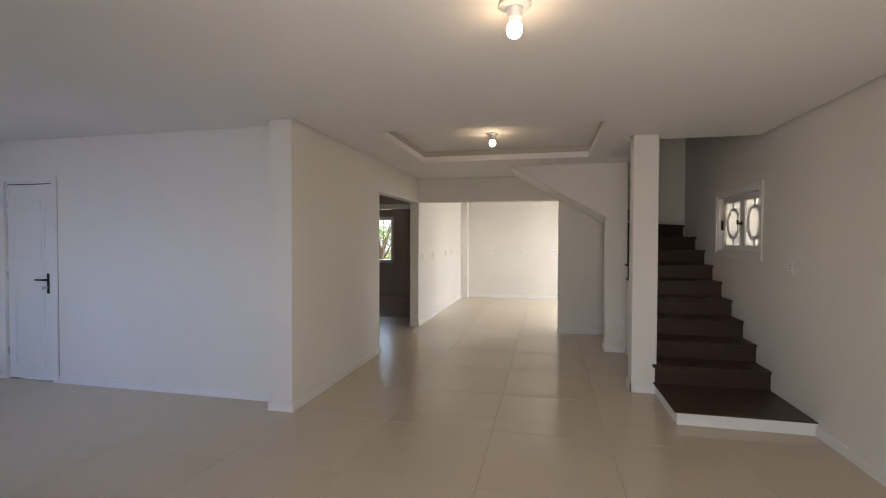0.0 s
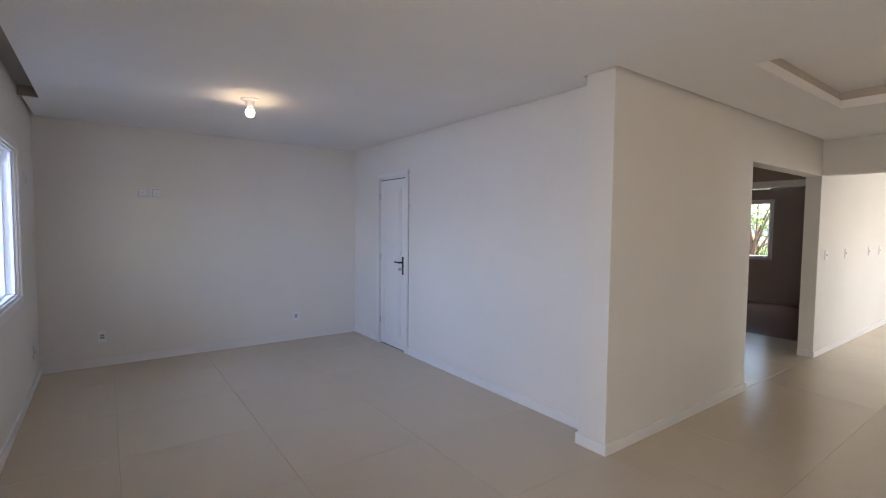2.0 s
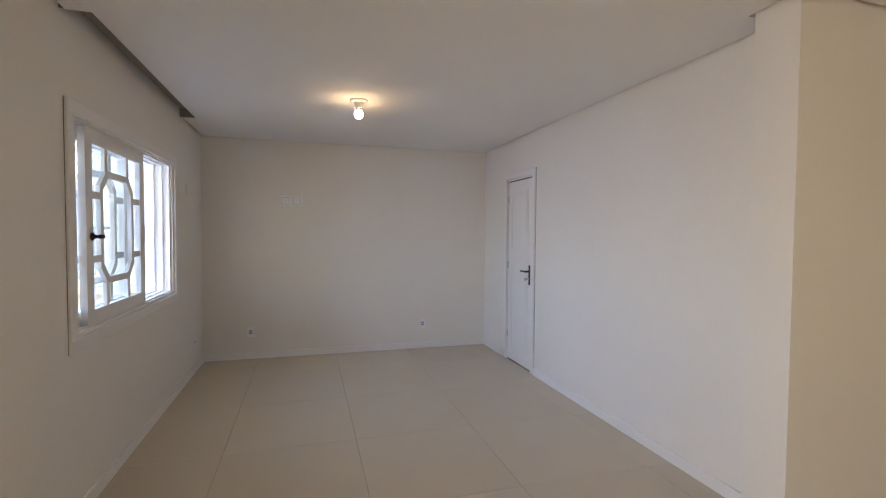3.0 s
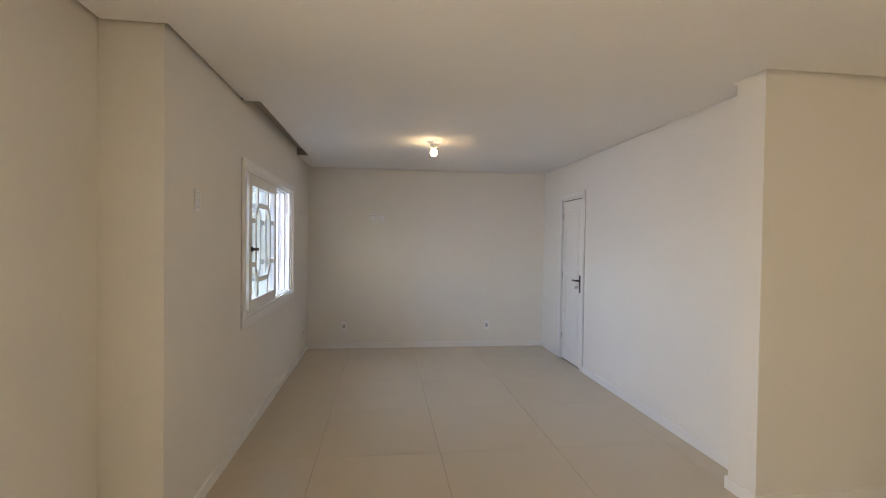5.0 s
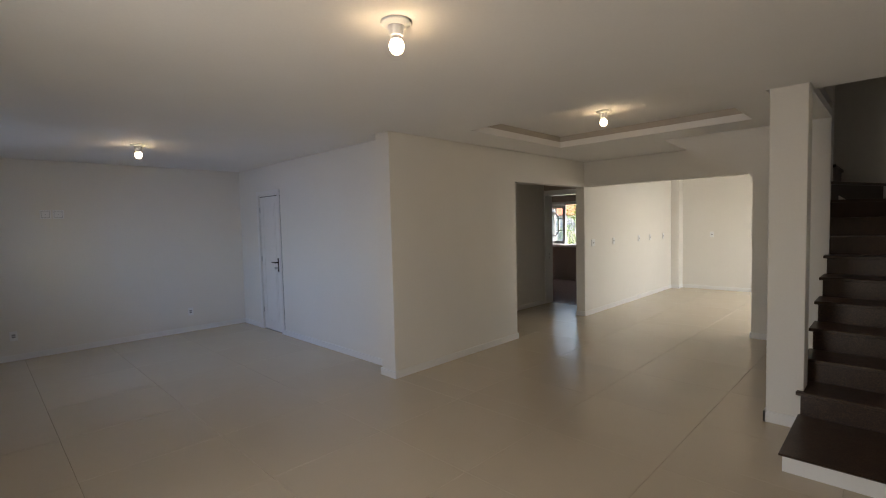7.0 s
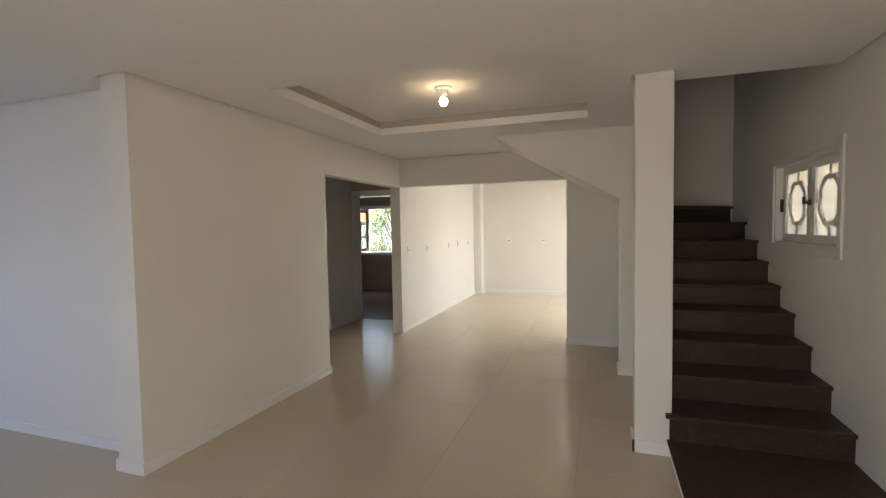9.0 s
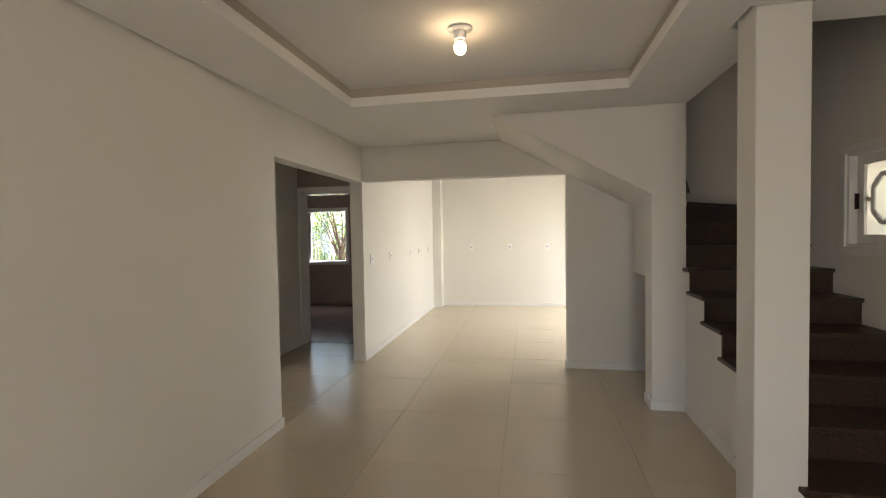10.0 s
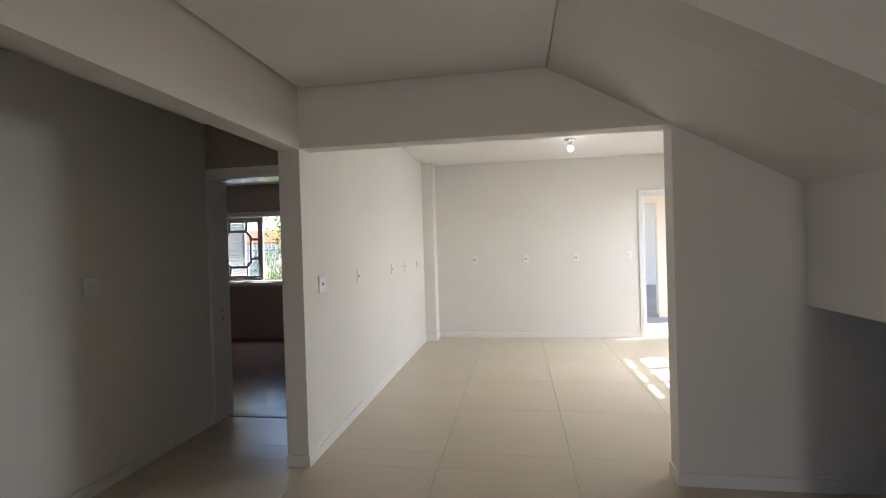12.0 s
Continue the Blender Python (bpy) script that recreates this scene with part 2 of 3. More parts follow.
wall_x("wall_living_north", -4.18, -0.216, 0.192, 0.34, -0.1, TOP, [(-3.48, -2.83, -0.2, 2.085)], "off-white painted wall with a white door")
structure("wall_pilaster", box(-0.216, 0.0, 0.0, 0.34, -0.1, TOP), WALL, "off-white painted pilaster at the wall's end")
wall_y("wall_partition", -0.15, 0.0, 0.34, 8.33, -0.1, KH + 0.1, [(2.14, 4.04, -0.2, 2.115)], "off-white painted partition with a wide passage to the hall")
wall_x("wall_kitchen_south", 0.0, XR, 4.04, 4.19, -0.1, UP, [(-0.05, 2.32, -0.2, 2.122)], "off-white painted wall with a wide opening to the kitchen")
wall_y("wall_east", XR, XR + 0.16, -3.65, 4.19, -0.1, UP, [(1.48, 2.65, 1.35, 2.02)], "off-white painted wall beside the stairs")
wall_y("wall_kitchen_east", 4.40, 4.56, 4.19, 8.48, -0.1, KH + 0.1, [(5.95, 7.63, 0.95, 2.30)], "white painted kitchen wall with a window")
wall_x("wall_kitchen_north", -0.15, 4.40, 8.33, 8.48, -0.1, KH + 0.1, [(3.24, 4.03, -0.2, 2.11)], "white painted kitchen end wall with a doorway")
structure("kitchen_pillar", box(0.0, 0.165, 8.07, 8.33, -0.1, KH + 0.1), WALL, "white painted corner pillar in the kitchen", "pillar")
structure("stair_column", box(2.957, 3.188, 1.235, 1.43, 0.0, 2.60, 0.004), WALL, "white painted square column beside the stairs", "column")
wall_y("wall_hall_west", -1.31, -1.165, 0.34, 4.70, -0.1, TOP, [], "off-white painted hall wall in shade")
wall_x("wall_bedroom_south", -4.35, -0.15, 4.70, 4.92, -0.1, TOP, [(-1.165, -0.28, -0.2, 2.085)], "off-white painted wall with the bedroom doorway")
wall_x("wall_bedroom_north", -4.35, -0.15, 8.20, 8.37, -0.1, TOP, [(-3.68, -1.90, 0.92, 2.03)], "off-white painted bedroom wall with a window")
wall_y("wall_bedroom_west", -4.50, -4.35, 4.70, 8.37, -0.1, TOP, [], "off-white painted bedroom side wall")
wall_x("wall_yard_north", 2.6, 6.0, 10.2, 10.35, -0.1, KH + 0.1, [(3.22, 3.96, -0.2, 2.10)], "cream wall across the passage with a doorway, bounced sunlight in its colour")
wall_x("wall_store_north", 2.6, 9.0, 16.0, 16.15, -0.1, KH + 0.1, [], "grey painted far wall of the back room")
# bedroom walls take the paint with their shade mixed in
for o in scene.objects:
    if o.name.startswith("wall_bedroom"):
        o.data.materials[0] = SHADED_PAINT
    elif o.name == "wall_yard_north":
        o.data.materials[0] = CREAM_BOUNCE
# upper storey round the stairwell
wall_x("wall_upper_south", 0.4, XR, 1.25, 1.40, TOP + 0.1, UP, [], "off-white painted wall above the stairs")
wall_y("wall_upper_west", 0.25, 0.40, 1.25, 4.19, TOP + 0.1, UP, [], "off-white painted upper landing wall")
structure("ceiling_upper", box(0.25, XR + 0.16, 1.25, 4.19, UP, UP + 0.1), CEIL, "white painted ceiling above the stairs", "ceiling")

# ceilings: hung panel with a shadow gap along the walls, slab above
G, W = 0.020, 0.026
HOLES = [(2.957 - W, 3.195, 1.235 - 0.010, 1.48), (0.548, 2.632, 0.612, 2.37), (3.18, XR + 1, 1.47, 5), (-3.31, -1.13, -4, -3.045),
         (-5, 0.05 + W, -4, -3.18 + W), (-5, -0.216 - G, 0.192 - G, 5), (-0.216 - G, W, -G, 5), (1.613, XR + 1, 2.895, 5)]
structure("ceiling", slab((-4.18 + G, XR - W), (-3.47 + W, 4.04 - G), (H, 2.584), HOLES, (0, 1, 2)), CEIL, "white plasterboard ceiling with a raised tray and a shadow gap", "ceiling")
# set-back upper edge of the tray, darker than the band below it
structure("tray_cove", slab((0.40, 2.80), (0.45, 2.55), (2.586, TOP - 0.002), [(0.535, 2.645, 0.598, 2.384)], (0, 1, 2)), COVE, "darker grey-beige inner edge above the tray's white band", "ceiling")
structure("ceiling_slab", slab((-4.33, XR), (-3.65, 4.04), (TOP, TOP + 0.12), [(3.18, XR + 1, 1.40, 5), (1.62, XR + 1, 2.91, 5)], (0, 1, 2)), CEIL, "white painted ceiling slab inside the raised tray", "ceiling")
structure("ceiling_kitchen", slab((G, 4.40 - G), (4.19 + G, 8.33 - G), (KH, KH + 0.1), [(-1, 0.165 + G, 8.07 - G, 9)], (0, 1, 2)), CEIL, "white plasterboard kitchen ceiling", "ceiling")
structure("ceiling_kitchen_slab", box(-0.15, 4.56, 4.19, 8.48, KH + 0.12, KH + 0.2), CEIL, "white kitchen ceiling slab", "ceiling")
structure("ceiling_hall", box(-4.5, -0.15, 0.34, 8.37, 2.53, 2.62), CEIL, "white painted hall and bedroom ceiling", "ceiling")
structure("ceiling_passage", box(2.6, 9.0, 10.35, 16.15, KH, KH + 0.1), CEIL, "white painted ceiling of the back room", "ceiling")

# grey strips added to darken the shadow gap, and the darkened curtain recess
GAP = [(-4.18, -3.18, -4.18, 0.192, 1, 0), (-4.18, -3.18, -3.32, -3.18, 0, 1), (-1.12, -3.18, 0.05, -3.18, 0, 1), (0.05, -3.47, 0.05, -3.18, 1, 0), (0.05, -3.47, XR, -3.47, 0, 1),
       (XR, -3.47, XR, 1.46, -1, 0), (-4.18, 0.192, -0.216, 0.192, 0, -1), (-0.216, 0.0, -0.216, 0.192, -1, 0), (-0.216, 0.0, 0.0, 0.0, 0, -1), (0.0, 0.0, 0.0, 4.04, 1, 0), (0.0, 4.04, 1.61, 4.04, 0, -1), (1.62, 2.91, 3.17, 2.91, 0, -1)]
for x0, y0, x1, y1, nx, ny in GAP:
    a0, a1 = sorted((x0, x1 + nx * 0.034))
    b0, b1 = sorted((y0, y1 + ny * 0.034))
    structure("trim", box(a0, a1, b0, b1, H + 0.044, 2.58), GAP_SHADE, "grey strip added to darken the ceiling's shadow gap", "trim")
# lining coloured dark so the recess reads as deep shade
structure("curtain_recess", slab((-3.312, -1.128), (-3.18, -3.043), (2.52, 2.6375), [(-3.304, -1.136, -3.30, -3.051)], (0, 1, 2)), RECESS_SHADE, "dark grey lining that carries the curtain recess's shade", "ceiling")
structure("recess_top", box(-3.304, -1.136, -3.18, -3.051, 2.60, 2.636), RECESS_SHADE, "dark grey top that carries the curtain recess's shade", "ceiling")

# stair mass under the upper flight, with its sloping soffit
structure("stair_soffit", prism([(1.62, TOP), (1.62, H - 0.002), (3.015, 1.737), (3.015, 1.054), (3.30, 1.054), (3.30, 1.70), (2.6, 2.3), (2.2, TOP)], 3.13, 4.038),
          WALL, "off-white painted sloping underside of the upper flight", "stairs")
structure("wall_stair_side", prism([(1.62, TOP), (1.62, H - 0.002), (2.914, 1.794), (2.914, 0.0), (3.176, 0.0), (3.176, 3.6), (1.62, 3.6)], 2.91, 3.13),
          WALL, "off-white painted wall cut along the rising stairs")

# unseen wall, added and sized to keep direct sun off the stair window
wall_y("wall_sun_block", 5.30, 5.45, -4.0, 4.7, -0.3, 3.4, [], "unseen plastered wall added to keep sun off the stair window")
# out of sight; made deep to cut the sky light on the front wall
structure("eave", box(-5.2, 4.4, -5.5, -3.65, 2.62, 2.78), PLASTER_OUT, "unseen deep eave added to shade the front window and door", "roof")

structure("passage_roof", box(2.6, 4.98, 8.485, 10.195, 2.48, 2.56), BROWN_BOARD, "brown boarded roof over the passage behind the kitchen", "roof")

# floors
floor = structure("floor", slab((-4.33, 4.56), (-3.65, 8.48), (-0.12, -0.006), [(-5, -0.15, 4.86, 9), (XR + 0.16, 5, -4, 4.19)], (0, 1, 2)), GROUT, "large cream porcelain floor tiles with thin joints", "floor")
floor_bedroom = structure("floor_bedroom", box(-4.5, -0.15, 4.86, 8.37, -0.12, -0.008), GROUT, "dark glossy brown plank floor of the bedroom", "floor")
structure("floor_back_room", box(2.6, 9.0, 10.22, 16.15, -0.12, 0.05), CONCRETE, "grey floor of the back room", "floor")
structure("pavement", box(2.6, 9.0, 8.48, 10.2, -0.12, -0.004), CONCRETE, "pale sunlit paving behind the kitchen", "pavement")

# ---- skirting boards ----
def skirting(x0, y0, x1, y1, nx, ny, h=0.075, t=0.013, mat=None):
    """A board along a wall's foot from (x0, y0) to (x1, y1); (nx, ny) points into the room."""
    a, b = sorted((x0, x1)), sorted((y0, y1))
    if nx:
        bm = box(min(x0, x0 + nx * t), max(x0, x0 + nx * t), b[0], b[1], 0.0, h)
    else:
        bm = box(a[0], a[1], min(y0, y0 + ny * t), max(y0, y0 + ny * t), 0.0, h)
    return structure("baseboard", bm, mat or SKIRT, "painted skirting board along the wall", "baseboard")


for r in ((-4.18, -3.18, -4.18, 0.192, 1, 0), (-4.167, -3.18, 0.05, -3.18, 0, 1), (0.05, -3.47, 0.05, -3.167, 1, 0), (0.063, -3.47, 1.14, -3.47, 0, 1),
          (2.90, -3.47, XR, -3.47, 0, 1), (-4.167, 0.192, -3.54, 0.192, 0, -1), (-2.76, 0.192, -0.229, 0.192, 0, -1), (-0.216, 0.192, -0.216, 0.0, -1, 0),
          (-0.229, 0.0, 0.013, 0.0, 0, -1), (0.0, 0.0, 0.0, 2.14, 1, 0), (-0.15, 2.14, 0.013, 2.14, 0, 1), (-0.15, 4.04, 0.013, 4.04, 0, -1),
          (0.0, 4.04, 0.0, 8.057, 1, 0), (0.0, 8.07, 0.178, 8.07, 0, -1), (0.165, 8.07, 0.165, 8.33, 1, 0), (0.178, 8.33, 3.175, 8.33, 0, -1),
          (2.307, 4.04, 3.17, 4.04, 0, -1), (2.32, 4.04, 2.32, 4.19, -1, 0), (XR, -3.457, XR, 0.46, -1, 0), (-1.165, 0.34, -1.165, 4.686, 1, 0),
          (2.914, 3.13, 2.914, 2.91, -1, 0), (2.901, 2.91, 3.176, 2.91, 0, -1), (3.176, 2.897, 3.176, 1.43, -1, 0)):
    skirting(*r)
for r in ((2.957, 1.222, 2.957, 1.44, -1, 0), (2.944, 1.235, 3.188, 1.235, 0, -1)):
    skirting(*r, h=0.085)

skirting(-4.35, 8.20, -0.15, 8.20, 0, -1, mat=SHADED_PAINT)

# ---- stairs ----
stairs = thing("staircase", "brown granite stairs with winders beside a white wall", "stairs")
RISE = 0.179
FRONT = [0.445, 1.19, 1.505, 1.825, 2.14, 2.455, 2.765]
Z = [0.11 + RISE * k for k in range(13)]
XL = 3.176
for k, y in enumerate(FRONT):
    y1 = FRONT[k + 1] if k + 1 < len(FRONT) else 2.91
    if k == 0:
        part("riser", box(XL, XR, y + 0.012, y1 + 0.06, 0.0, Z[0] - 0.012), SKIRT, stairs, "white painted first riser")
        part("tread", box(XL - 0.02, XR, y, y1 + 0.05, Z[0] - 0.012, Z[0], 0.003), GRANITE, stairs)
    else:
        part("riser", box(XL - 0.004, XR, y + 0.03, y + 0.05, Z[k - 1], Z[k] - 0.028), GRANITE, stairs)
        part("tread", box(XL - 0.03, XR, y, y1 + (0.05 if y1 < 2.9 else -0.004), Z[k] - 0.028, Z[k], 0.005), GRANITE, stairs)
# white stringer wall under the treads
outline = [(1.43, 0.0), (2.91, 0.0), (2.91, Z[6] - 0.028)]
for k in range(6, 1, -1):
    outline += [(FRONT[k] + 0.05, Z[k] - 0.028), (FRONT[k] + 0.05, Z[k - 1] - 0.028)]
outline += [(1.43, Z[1] - 0.028)]
structure("stringer_wall", prism(outline, XL, XL + 0.10, axis=0), WALL, "white painted wall below the stair treads", "wall")
# winders turning towards the upper flight
PIV = (3.18, 2.91)
ENDS = [(XR, 3.075), (XR, 3.45), (XR, 4.0), (3.56, 4.038), (3.18, 4.038)]


def winder(k, a, b, corner):
    pts = [PIV, a] + ([corner] if corner else []) + [b]
    part("tread", prism(pts, Z[k] - 0.028, Z[k], axis=2), GRANITE, stairs)
    dx, dy = a[0] - PIV[0], a[1] - PIV[1]
    n = math.hypot(dx, dy)
    ox, oy = -dy / n * 0.03, dx / n * 0.03
    q = [(PIV[0] + ox, PIV[1] + oy), (a[0] + min(ox, 0), min(a[1] + oy, 4.036)), (a[0] + 1.6 * ox, min(a[1] + 1.6 * oy, 4.037)), (PIV[0] + 1.6 * ox, PIV[1] + 1.6 * oy)]
    part("riser", prism(q, Z[k - 1], Z[k] - 0.028, axis=2), GRANITE, stairs)


winder(7, ENDS[0], ENDS[1], None)
winder(8, ENDS[1], ENDS[2], None)
winder(9, ENDS[2], ENDS[3], (XR, 4.038))
winder(10, ENDS[3], ENDS[4], None)
part("tread", prism([(3.18, 2.79), (XR, 2.79), (XR, 3.11), (3.18, 2.94)], Z[6] - 0.03, Z[6] - 0.002, axis=2), GRANITE, stairs)
for k in range(11, 13):
    x = 3.18 - 0.28 * (k - 11)
    part("tread", box(x - 0.30, x + 0.02, 3.13, 4.038, Z[k] - 0.028, Z[k], 0.004), GRANITE, stairs)
    part("riser", box(x - 0.02, x, 3.13, 4.038, Z[k - 1], Z[k] - 0.028), GRANITE, stairs)


# ---- joinery ----
def casing(parent, axis, a0, a1, z0, z1, face, into, w=0.07, t=0.018, sill=True):
    """Flat trim round an opening on the wall face; axis 'x' or 'y' is the wall's run, into the sign of the room's side."""
    c0, c1 = sorted((face, face + into * t))
    for name, (u0, u1, v0, v1) in (("side_trim", (a0 - w, a0, z0, z1)), ("side_trim", (a1, a1 + w, z0, z1)), ("head_trim", (a0 - w, a1 + w, z1, z1 + w)), ("sill", (a0 - w, a1 + w, z0 - w, z0))):
        if name == "sill" and not sill:
            continue
        bm = box(u0, u1, c0, c1, v0, v1, 0.004) if axis == "x" else box(c0, c1, u0, u1, v0, v1, 0.004)
        part(name, bm, LACQUER, parent)


def lining(parent, axis, a0, a1, z0, z1, d0, d1, t=0.025, bottom=True, head=None):
    """Boards lining the reveal of an opening."""
    for name, (u0, u1, v0, v1) in (("jamb", (a0, a0 + t, z0, z1)), ("jamb", (a1 - t, a1, z0, z1)), ("head", (a0 + t, a1 - t, z1 - t, z1)), ("bottom_board", (a0 + t, a1 - t, z0, z0 + t))):
        if name == "bottom_board" and not bottom:
            continue
        bm = box(u0, u1, d0, d1, v0, v1, 0.002) if axis == "x" else box(d0, d1, u0, u1, v0, v1, 0.002)
        part(name, bm, head if head and name == "head" else LACQUER, parent)


def ring(outer, inner, d0, d1):
    """A flat frame between two outlines with the same number of corners, in u,v, thick from d0 to d1 along -y."""
    bm = bmesh.new()
    n = len(outer)
    rows = [[bm.verts.new((u, d, v)) for u, v in pts] for pts, d in ((outer, d0), (inner, d0), (inner, d1), (outer, d1))]
    for a in range(4):
        for k in range(n):
            bm.faces.new([rows[a][k], rows[a][(k + 1) % n], rows[(a + 1) % 4][(k + 1) % n], rows[(a + 1) % 4][k]])
    return bm


def octagon(u0, u1, v0, v1, c):
    return [(u0 + c, v0), (u1 - c, v0), (u1, v0 + c), (u1, v1 - c), (u1 - c, v1), (u0 + c, v1), (u0, v1 - c), (u0, v0 + c)]


def sash(parent, w, h, m, style, depth=0.035, stile=0.085, bar=0.040, glass=GLASS):
    """A lattice sash: frame, elongated octagon and short bars, lying in x,z with its corner at the origin of m."""
    s = new("sash")
    s.parent = parent
    s.matrix_local = m
    d0, d1 = 0.0, depth
    part("frame", ring([(0, 0), (w, 0), (w, h), (0, h)], [(stile, stile), (w - stile, stile), (w - stile, h - stile), (stile, h - stile)], d0, d1), LACQUER, s)
    b0, b1 = depth * 0.15, depth * 0.85
    if style == "tall":
        mu, mv, c = 0.115, 0.125, 0.095
    else:
        mu, mv, c = 0.055, 0.07, 0.085
    u0, u1, v0, v1 = stile + mu, w - stile - mu, stile + mv, h - stile - mv
    part("octagon_frame", ring(octagon(u0, u1, v0, v1, c), octagon(u0 + bar, u1 - bar, v0 + bar, v1 - bar, c - bar * 0.41), b0, b1), LACQUER, s)

    def strut(a0, a1, e0, e1):
        part("glazing_bar", box(a0, a1, b0 + 0.002, b1 - 0.002, e0, e1), LACQUER, s)

    k = bar / 2
    us = (u0 + c, u1 - c) if style == "tall" else ((u0 + u1) / 2,)
    vs = (v0 + c + 0.06, (v0 + v1) / 2 + 0.0, v1 - c - 0.06)[::2] if style == "tall" else ((v0 + v1) / 2,)
    for u in us:
        strut(u - k, u + k, stile - 0.003, v0 + 0.004)
        strut(u - k, u + k, v1 - 0.004, h - stile + 0.003)
    for v in vs:
        strut(stile - 0.003, u0 + 0.004, v - k, v + k)
        strut(u1 - 0.004, w - stile + 0.003, v - k, v + k)
    pane = part("pane", box(stile - 0.006, w - stile + 0.006, depth * 0.45, depth * 0.55, stile - 0.006, h - stile + 0.006), glass, s)
    pane.visible_shadow = glass is FROST_CREAM
    return s


def knob(parent, m):
    """A small dark window catch: rose and lever."""
    k = part("catch", lathe([(0.022, 0), (0.024, 0.006), (0.014, 0.012), (0.008, 0.03), (0.012, 0.034), (0.012, 0.046)], 16), BRONZE, parent, "dark bronze window catch", smooth=True)
    k.matrix_local = m
    bm = box(-0.012, 0.042, -0.012, 0.012, 0.034, 0.05, 0.004)
    lever = part("lever", bm, BRONZE, k)
    return k


def louvred_shutter(parent, w, h, m):
    """A shutter leaf in x,z: frame and tilted slats."""
    leaf = part("shutter", ring([(0, 0), (w, 0), (w, h), (0, h)], [(0.05, 0.06), (w - 0.05, 0.06), (w - 0.05, h - 0.06), (0.05, h - 0.06)], 0.0, 0.03), LACQUER, parent, "white louvred shutter outside the sash")
    leaf.matrix_local = m
    mesh, n = None, int((h - 0.12) / 0.041)
    for k in range(n):
        ob = part("slat", box(0.045, w - 0.045, -0.003, 0.003, -0.022, 0.022), LACQUER, leaf) if mesh is None else new("slat", mesh)
        mesh = mesh or ob.data
        ob.parent = leaf
        ob.matrix_local = pose(0, 0.015, 0.085 + k * 0.041, 38, 0, 0)
    return leaf


# a slim white porch post seen from the bedroom
structure("garden_post", box(-4.52, -4.27, 12.6, 12.85, -0.16, 2.9, 0.01), PLASTER_OUT, "white plastered garden post", "post")

# front window: two sliding lattice sashes pushed together, grille outside
front_window = thing("window_1", "white wooden window with octagon lattice sashes slid half open", "window", kind="structure")
casing(front_window, "x", -3.055, -1.225, 0.92, 2.045, -3.18, 1, w=0.07)
lining(front_window, "x", -3.05, -1.22, 0.915, 2.06, -3.40, -3.178)
sash(front_window, 0.93, 1.09, pose(-2.335, -3.228, 0.94), "tall")
sash(front_window, 0.93, 1.09, pose(-2.19, -3.278, 0.94), "tall")
knob(front_window, pose(-1.47, -3.193, 1.432, -90, 0, 0) @ pose(0, 0, 0, 0, 0, 180))
part("sliding_latch", box(-2.340, -2.330, -3.218, -3.193, 1.38, 1.50), BRONZE, front_window, "dark bronze latch plate")
# sliding tracks round the reveal
for y in (-3.205, -3.262, -3.325):
    part("track", box(-3.026, -2.998, y - 0.009, y + 0.009, 0.938, 2.036, 0.002), LACQUER, front_window)
    part("track", box(-2.998, -1.244, y - 0.009, y + 0.009, 0.938, 0.950, 0.002), LACQUER, front_window)
    part("track", box(-2.998, -1.244, y - 0.009, y + 0.009, 2.024, 2.036, 0.002), LACQUER, front_window)
for z in (1.15, 1.78):
    part("hinge_plate", box(-3.026, -3.021, -3.395, -3.365, z, z + 0.09, 0.001), STEEL, front_window)
# folded shutter and hinges at the open side
shutter = louvred_shutter(front_window, 0.455, 1.11, pose(-3.045, -3.405, 0.93, 0, 0, -90))
for z in (0.21, 0.87):
    part("hinge", lathe([(0.009, 0), (0.009, 0.1)], 10, centre=(0.005, 0.04, z)), STEEL, shutter)

grille = thing("window_grille", "white metal window grille outside the front window", "grille", at=pose(-2.13, -3.55, 0.0))
for k in range(13):
    part("bar", box(-0.92 + k * 0.153 - 0.007, -0.92 + k * 0.153 + 0.007, -0.007, 0.007, 0.92, 2.05), LACQUER, grille)
for z in (0.93, 1.485, 2.03):
    part("rail", box(-0.94, 0.94, -0.009, 0.009, z - 0.012, z + 0.012), LACQUER, grille)
for u in (-0.93, 0.93):
    part("bracket", box(u - 0.012, u + 0.012, 0.0, 0.152, 1.46, 1.51), LACQUER, grille)

# thin dark strip drawing the shadow line between trim and wall
part("gap_shade_strip", box(-1.1548, -1.1528, -3.18, -3.1788, 0.85, 2.115), SHADOW, front_window, "dark strip for the shaded gap beside the trim")

# window beside the stairs
stair_window = thing("window_2", "small white wooden window with two octagon sashes", "window", kind="structure")
casing(stair_window, "y", 1.485, 2.645, 1.355, 2.015, XR, -1, w=0.06)
lining(stair_window, "y", 1.48, 2.65, 1.35, 2.02, XR - 0.002, XR + 0.16)
for y in (2.062, 2.62):
    sash(stair_window, 0.555, 0.615, pose(XR + 0.05, y, 1.377, 0, 0, -90), "small", stile=0.062, bar=0.03, glass=FROST_CREAM)
knob(stair_window, pose(XR + 0.045, 2.055, 1.68, 0, -90, 0))
part("hinge_plate", box(XR + 0.03, XR + 0.05, 2.605, 2.622, 1.62, 1.73), BRONZE, stair_window, "dark bronze hinge plate")

# bedroom window
bed_window = thing("window_3", "wooden bedroom window with one lattice sash slid aside", "window", kind="structure")
casing(bed_window, "x", -3.675, -1.905, 0.925, 2.025, 8.20, -1, w=0.06)
lining(bed_window, "x", -3.68, -1.90, 0.92, 2.03, 8.198, 8.37)
sash(bed_window, 0.90, 1.05, pose(-3.64, 8.24, 0.95), "tall")

